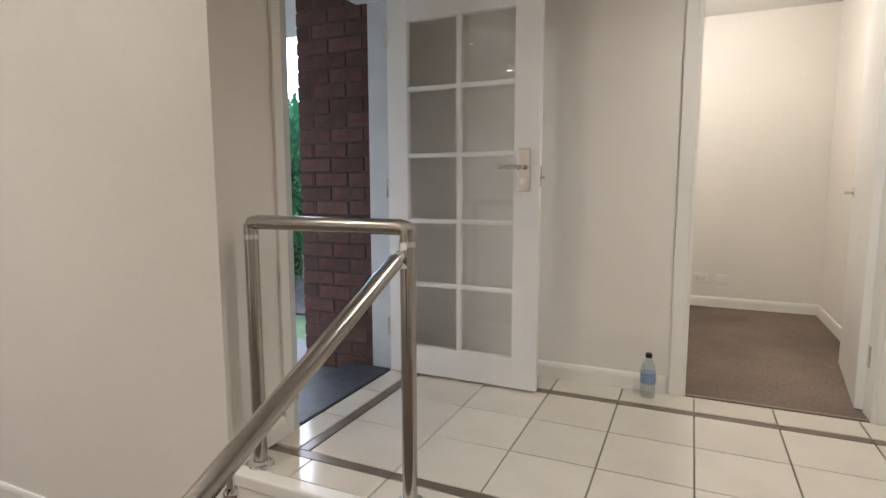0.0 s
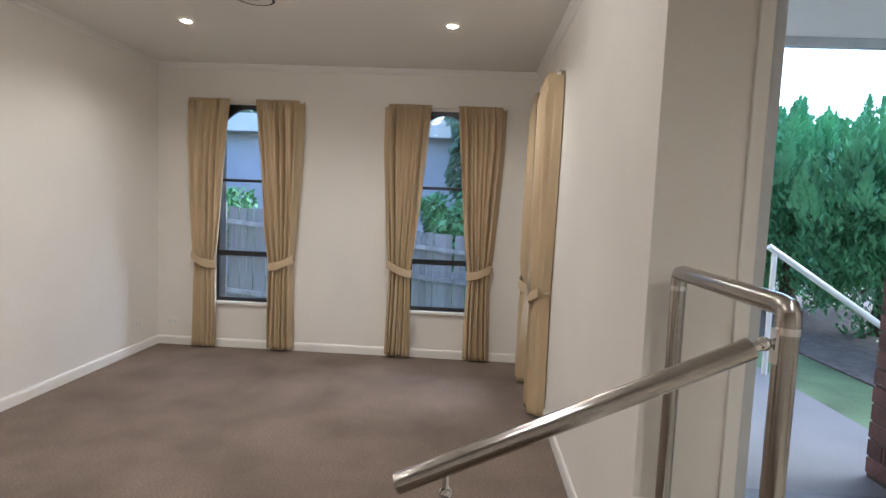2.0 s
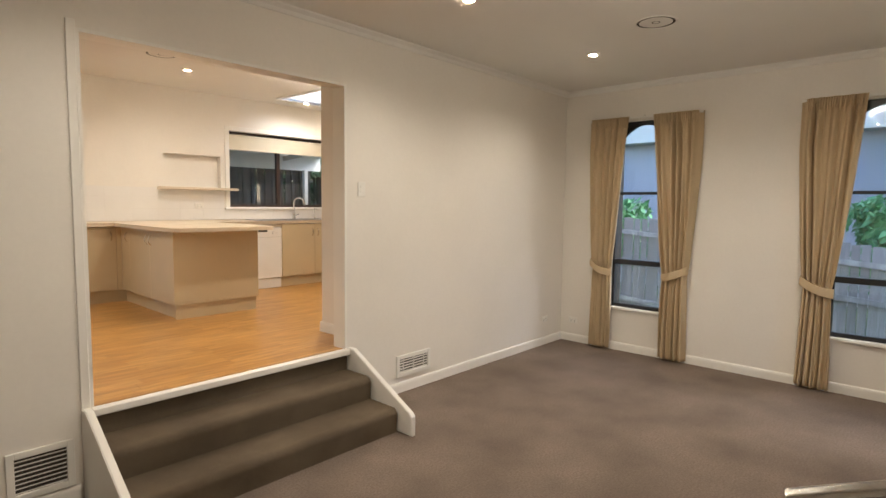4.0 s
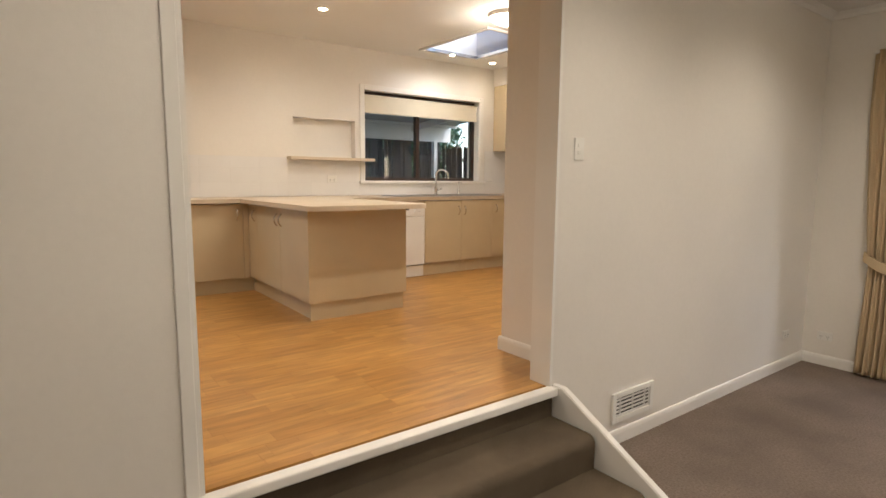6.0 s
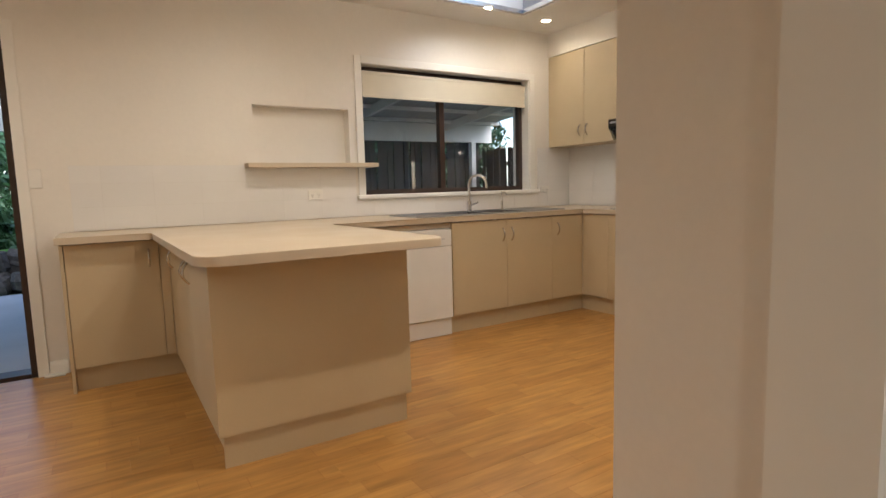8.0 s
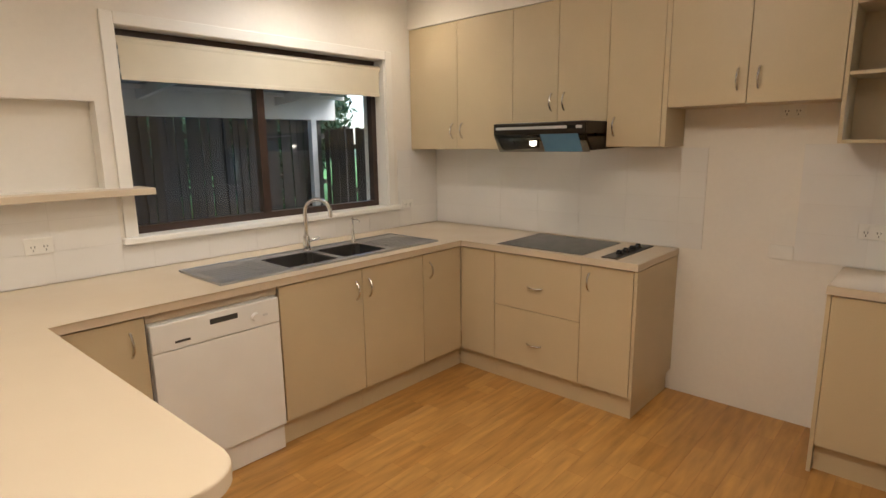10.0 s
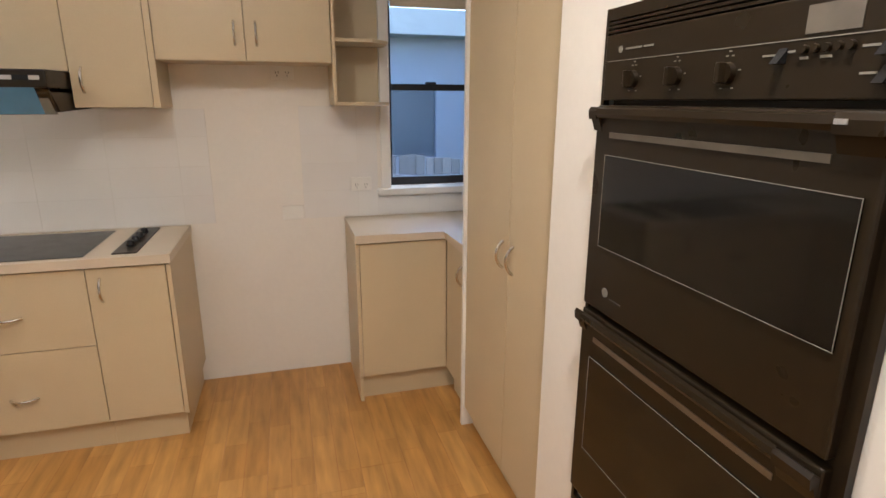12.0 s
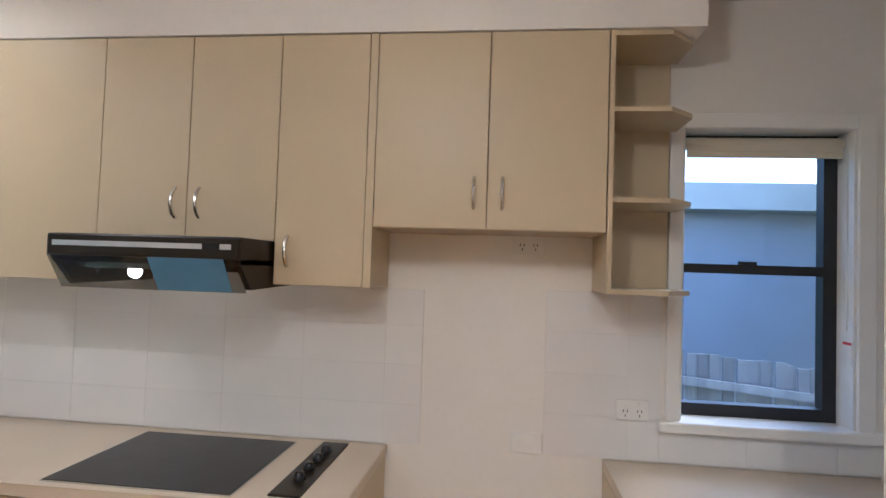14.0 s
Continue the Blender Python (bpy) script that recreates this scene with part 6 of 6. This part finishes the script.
# neighbour's house seen from the small windows
nb = thing("neighbour_house", (-11.5, -4.2, -0.2), "grey rendered neighbour house with a low flat roof", "house")
part("wall", slab("x", -11.7, -11.45, -11.0, 3.6, -0.3, 3.1, [(-0.9, 0.1, 1.0, 2.3), (-8.4, -7.0, 1.0, 2.4)]), RENDERW, nb)
part("side_wall", B(-16, -11.7, 3.35, 3.6, -0.3, 3.1), RENDERW, nb)
part("back_wall", B(-16, -11.7, -11.0, -10.75, -0.3, 3.1), RENDERW, nb)
part("roof", B(-16.2, -10.95, -11.4, 4.0, 3.1, 3.4), ROOFM, nb)
part("fascia", B(-10.95, -10.90, -11.4, 4.0, 3.1, 3.5), TIMBERW, nb, "pale fascia board")
for a in (-0.4, -7.7):
    w_ = part("window", B(-11.62, -11.58, a - 0.68, a + 0.68, 1.0, 2.4), NGLASS, nb)

# patio roof, beam, posts
pt = thing("patio_roof", (0, -7.3, 0.44), "corrugated sheet patio roof on pale timber beams", "patio roof")


def corrugated(x0, x1, y0, y1, z0, z1, pitch=0.14):
    bm = bmesh.new()
    n = int((x1 - x0) / pitch * 6)
    rows = []
    for y, z in ((y0, z0), (y1, z1)):
        rows.append([bm.verts.new((x0 + (x1 - x0) * i / n, y, z + 0.018 * math.sin(2 * math.pi * (x1 - x0) / pitch * i / n))) for i in range(n + 1)])
    for i in range(n):
        bm.faces.new((rows[0][i], rows[0][i + 1], rows[1][i + 1], rows[1][i]))
    return bm


part("roof_sheet", corrugated(-6.4, 0.55, YB - 0.26, -9.2, 3.05, 2.72), ROOFM, pt)
g = part("clear_sheet", corrugated(0.55, 1.35, YB - 0.26, -9.2, 3.05, 2.72), CLEAR, pt, "clear corrugated sheet")
g.visible_shadow = False
part("roof_sheet", corrugated(1.35, 5.4, YB - 0.26, -9.2, 3.05, 2.72), ROOFM, pt)
part("beam", B(-6.4, 5.4, -9.15, -9.05, 2.40, 2.70), TIMBERW, pt)
for x in (-5.4, -3.6, -1.8, 0.0, 1.8, 3.6):
    bm = bmesh.new()
    prism(bm, [(YB - 0.3, 2.90), (YB - 0.3, 3.02), (-9.05, 2.70), (-9.05, 2.58)], "x", x - 0.025, x + 0.025)
    part("rafter", bm, TIMBERW, pt)
for x in (-6.0, -2.2, 2.6):
    part("post", B(x - 0.045, x + 0.045, -9.14, -9.05, 0.43, 2.40), TIMBERW, pt)
for i in range(5):
    part("batten", B(-6.4, 5.4, YB - 0.75 - i * 0.75, YB - 0.70 - i * 0.75, 2.93 - i * 0.062, 2.98 - i * 0.062), TIMBERW, pt)

# retaining wall of stones behind the patio
rw = thing("stone_wall", (0, -9.9, 0.4), "low dark basalt boulder retaining wall", "wall")
rnd = random.Random(9)
stones = []
for k in range(5):
    bm = bmesh.new()
    bmesh.ops.create_cube(bm, size=2.0)
    bmesh.ops.subdivide_edges(bm, edges=bm.edges[:], cuts=3, use_grid_fill=True)
    for v in bm.verts:
        q = v.co.normalized() * 1.15
        v.co = v.co.lerp(q, 0.62) * (1 + 0.20 * noise.noise(v.co * 1.4 + Vector((k * 7, 0, 0))))
    m_ = bpy.data.meshes.new("stone")
    bm.to_mesh(m_)
    bm.free()
    m_.materials.append(STONE)
    stones.append(m_)
for row in range(2):
    x = -6.0
    while x < 6.0:
        w_ = rnd.uniform(0.16, 0.30)
        ob = new("stone", stones[rnd.randrange(5)])
        ob.parent = rw
        ob.location = (x + w_, rnd.uniform(-0.05, 0.05) - row * 0.12, 0.12 + row * 0.27)
        ob.scale = (w_, 0.22, rnd.uniform(0.12, 0.16))
        ob.rotation_euler = (rnd.uniform(-0.3, 0.3), rnd.uniform(-0.2, 0.2), rnd.uniform(-0.4, 0.4))
        x += 2 * w_ * 0.95
part("earth_bank", B(-6.2, 6.2, -10.2, -9.93, 0.3, 0.86), STONE, rw, "dark earth between the stones")
structure("ground_terrace", B(-30, 30, -40, -10.05, 0.2, 0.95), GRASS, "raised green lawn behind the stone wall", "ground")
for i, (x, y, z, r, h) in enumerate(((2.0, -12.2, 1.9, 1.1, 1.3), (3.6, -12.8, 2.2, 1.2, 1.4), (-1.6, -16.5, 2.6, 2.2, 1.9), (1.4, -18.0, 2.8, 2.4, 2.0), (-4.6, -17.0, 2.8, 2.2, 2.1), (4.6, -17.6, 3.0, 2.4, 2.2), (-7.6, -13.0, 2.5, 1.9, 1.8), (-9.5, -9.0, 2.6, 1.6, 1.8), (1.15, -10.6, 1.1, 0.55, 0.75), (-4.2, -11.4, 2.0, 1.3, 1.2), (-6.0, -11.2, 2.2, 1.3, 1.4), (-2.4, -11.8, 1.9, 1.2, 1.1))):
    leaf_mass("garden_shrub", (x, y, z), (r, r, h), 7000, 0.09, LEAFK, "dark green leafy shrub on the terrace", "shrub", 90 + i, 0.9)

# ---------------------------------------------------------------- small pieces: tiles, boards, bricks
ent = tagged(new("floor_entry"), "cream ceramic tiles with dark strip border", "tiled floor", kind="structure")


def pieces(name, parent, mesh, spots):
    for loc in spots:
        ob = new(name, mesh)
        ob.parent = parent
        ob.location = loc


def tile_mesh(name, w, d, h, m, bev=0.002):
    bm = bmesh.new()
    box(bm, -w / 2, w / 2, -d / 2, d / 2, -h, 0)
    bmesh.ops.bevel(bm, geom=[e for e in bm.edges if all(v.co.z > -0.0001 for v in e.verts)], offset=bev, segments=1, affect="EDGES")
    me = bpy.data.meshes.new(name)
    bm.to_mesh(me)
    bm.free()
    me.materials.append(m)
    return me


PX, PY, G = 0.342, 0.335, 0.006
gx = [-0.09 + i * PX for i in range(10)]
gy = [3.05 + i * PY for i in range(3)]
YF1, YF0, YBK = 3.05, 3.00, 4.055
full = tile_mesh("tile", PX - G, PY - G, 0.02, TILE)
xl = XD + 0.13
# field
spots = [(x + PX / 2, y + PY / 2, UP) for x in gx[:-1] for y in gy]
pieces("tile", ent, full, [s for s in spots if s[0] < XE - PX / 2])
cut = tile_mesh("tile", (gx[0] - (xl + 0.055)) - G, PY - G, 0.02, TILE)
pieces("tile", ent, cut, [((gx[0] + xl + 0.055) / 2, y + PY / 2, UP) for y in gy])
# borders
front = tile_mesh("tile", PX - G, YF0 - (YL + 0.047) - G, 0.02, TILE)
fy = (YF0 + YL + 0.047) / 2
pieces("tile", ent, front, [(gx[i] + PX / 2, fy, UP) for i in range(-1 + 1, 9)] + [(gx[0] - PX / 2, fy, UP)])
pieces("tile", ent, tile_mesh("tile", gx[0] - PX - XD - G, YF0 - (YL + 0.047) - G, 0.02, TILE), [((gx[0] - PX + XD) / 2, fy, UP)])
back = tile_mesh("tile", PX - G, YN - (YBK + 0.055) - G, 0.02, TILE)
pieces("tile", ent, back, [(gx[i] + PX / 2, (YN + YBK + 0.055) / 2, UP) for i in range(0, 9)] + [(gx[0] - PX / 2, (YN + YBK + 0.055) / 2, UP)])
side = tile_mesh("tile", xl - XD - G, PY - G, 0.02, TILE)
pieces("tile", ent, side, [((xl + XD) / 2, y + PY / 2, UP) for y in gy])
stx = tile_mesh("strip_tile", PX - 0.003, 0.048, 0.02, STRIPT)
pieces("strip_tile", ent, stx, [(gx[i] + PX / 2, y, UP - 0.0005) for i in range(0, 9) for y in (YF0 + 0.025, YBK + 0.027)])
pieces("strip_tile", ent, tile_mesh("strip_tile", gx[0] - xl - 0.003, 0.048, 0.02, STRIPT), [((gx[0] + xl) / 2, y, UP - 0.0005) for y in (YF0 + 0.025, YBK + 0.027)])
sty = tile_mesh("strip_tile", 0.048, PY - 0.003, 0.02, STRIPT)
pieces("strip_tile", ent, sty, [(xl + 0.027, y + PY / 2, UP - 0.0005) for y in gy])

# kitchen floor boards, running along x
kf = tagged(new("floor_kitchen"), "warm honey timber laminate floor boards", "timber floor", kind="structure")
structure("floor_kitchen_base", B(XW, XE, YB - 0.25, YS - 0.02, 0.0, UP - 0.012), GROUT, "underlay below the laminate boards", "floor")
BWD, BLN = 0.193, 1.25
board = tile_mesh("floor_board", BLN - 0.0002, BWD - 0.0002, 0.012, BOARD, 0.0004)
rnd = random.Random(4)
y = YB
while y < YS - 0.14:
    wd = min(BWD, YS - 0.133 - y)
    x = XW - rnd.uniform(0, 1.1)
    while x < XE:
        a, b = max(x, XW), min(x + BLN, XE)
        me = board if (b - a > BLN - 0.001 and wd > BWD - 0.001) else tile_mesh("floor_board", max(0.02, b - a - 0.0002), max(0.01, wd - 0.0002), 0.012, BOARD, 0.0004)
        pieces("floor_board", kf, me, [((a + b) / 2, y + wd / 2, UP)])
        x += BLN
    y += BWD
pieces("floor_board", kf, tile_mesh("floor_board", OP[1] - OP[0] - 0.002, 0.10, 0.012, BOARD, 0.0006), [((OP[0] + OP[1]) / 2, YS - 0.083, UP)])

# splashback tiles


def splash(name, axis, face, out, u0, u1, z0, z1, w, h, label):
    """Thin glazed wall tiles on a painted bed."""
    d0, d1 = face + out * 0.0006, face + out * 0.0052
    t = structure(name, B(d0, d1, u0, u1, z0, z1) if axis == "x" else B(u0, u1, d0, d1, z0, z1), SPLASHG, label, "splashback")
    u = u0
    while u < u1 - 0.02:
        b = min(u + w, u1)
        z = z0
        while z < z1 - 0.02:
            c = min(z + h, z1)
            a0, a1 = face + out * 0.0053, face + out * 0.0066
            bm = B(a0, a1, u + 0.0009, b - 0.0009, z + 0.0009, c - 0.0009) if axis == "x" else B(u + 0.0009, b - 0.0009, a0, a1, z + 0.0009, c - 0.0009)
            part("splash_tile", bm, SPLASH, t)
            z = c
        u = b


splash("splashback_cooktop", "x", XW, 1, YB + 0.006, -3.01, CT + 0.004, 1.99, 0.325, 0.15, "glossy white tiled splashback behind the cooktop")
splash("splashback_window", "x", XW, 1, -2.55, -2.14, CT + 0.004, 2.005, 0.30, 0.15, "glossy white tiled splashback beside the small window")
splash("splashback_low", "x", XW, 1, -2.14, -1.33, CT + 0.004, 1.51, 0.30, 0.15, "glossy white tiled strip below the small window")
splash("splashback_sink", "y", YB, 1, -1.17, -0.10, CT + 0.004, 1.82, 0.30, 0.15, "glossy white tiled splashback at the peninsula")
splash("splashback_sink", "y", YB, 1, KW[1] + 0.08, -1.17, CT + 0.004, 1.797, 0.30, 0.15, "glossy white tiled splashback below the niche")
splash("splashback_sink", "y", YB, 1, KW[0] - 0.1, KW[1] + 0.08, CT + 0.004, 1.535, 0.30, 0.15, "glossy white tiled splashback below the kitchen window")
splash("splashback_sink", "y", YB, 1, XW + 0.008, KW[0] - 0.1, CT + 0.004, 1.985, 0.30, 0.15, "glossy white tiled splashback in the corner")

# brick pier beside the front door
pier = structure("wall_brick_pier", box(B(-1.325, -0.803, 4.112, 4.198, 0.40, 2.598), -1.325, -0.926, 4.112, 4.198, 2.599, 2.86), MORTAR, "dark red-brown brick pier beside the front door", "brick wall")
BH, BL = 0.086, 0.24
structure("wall_brick_return", B(-1.325, -0.925, 4.199, 5.3, 0.40, 2.86), MORTAR, "dark red-brown brick wall behind the pier", "brick wall")


def brick_mesh(w, d):
    bm = bmesh.new()
    box(bm, -w / 2, w / 2, -d / 2, d / 2, -0.038, 0.038)
    bmesh.ops.bevel(bm, geom=list(bm.edges), offset=0.003, segments=1, affect="EDGES")
    me = bpy.data.meshes.new("brick")
    bm.to_mesh(me)
    bm.free()
    me.materials.append(BRICK)
    return me


bfull, bhalf, bside, bend, bq = brick_mesh(0.225, 0.11), brick_mesh(0.095, 0.11), brick_mesh(0.11, 0.225), brick_mesh(0.158, 0.11), brick_mesh(0.058, 0.11)
rnd = random.Random(11)
zc = 0.44 + 0.043
row = 0
while zc < 2.83:
    j = lambda: rnd.uniform(-0.002, 0.002)
    if row % 2 == 0:
        pieces("brick", pier, bfull, [(-1.218 + j(), 4.160 + j(), zc), (-0.983 + j(), 4.160 + j(), zc)])
        pieces("brick", pier, bq, [(-0.834, 4.160 + j(), zc)])
        pieces("brick", pier, bside, [(-1.276, 4.335 + k * 0.235, zc) for k in range(4)])
    else:
        pieces("brick", pier, bhalf, [(-1.283 + j(), 4.160 + j(), zc)])
        pieces("brick", pier, bend, [(-0.887, 4.160 + j(), zc)])
        pieces("brick", pier, bfull, [(-1.100 + j(), 4.160 + j(), zc)])
        pieces("brick", pier, bside, [(-1.276, 4.22 + k * 0.235, zc) for k in range(5)])
    zc += BH
    row += 1
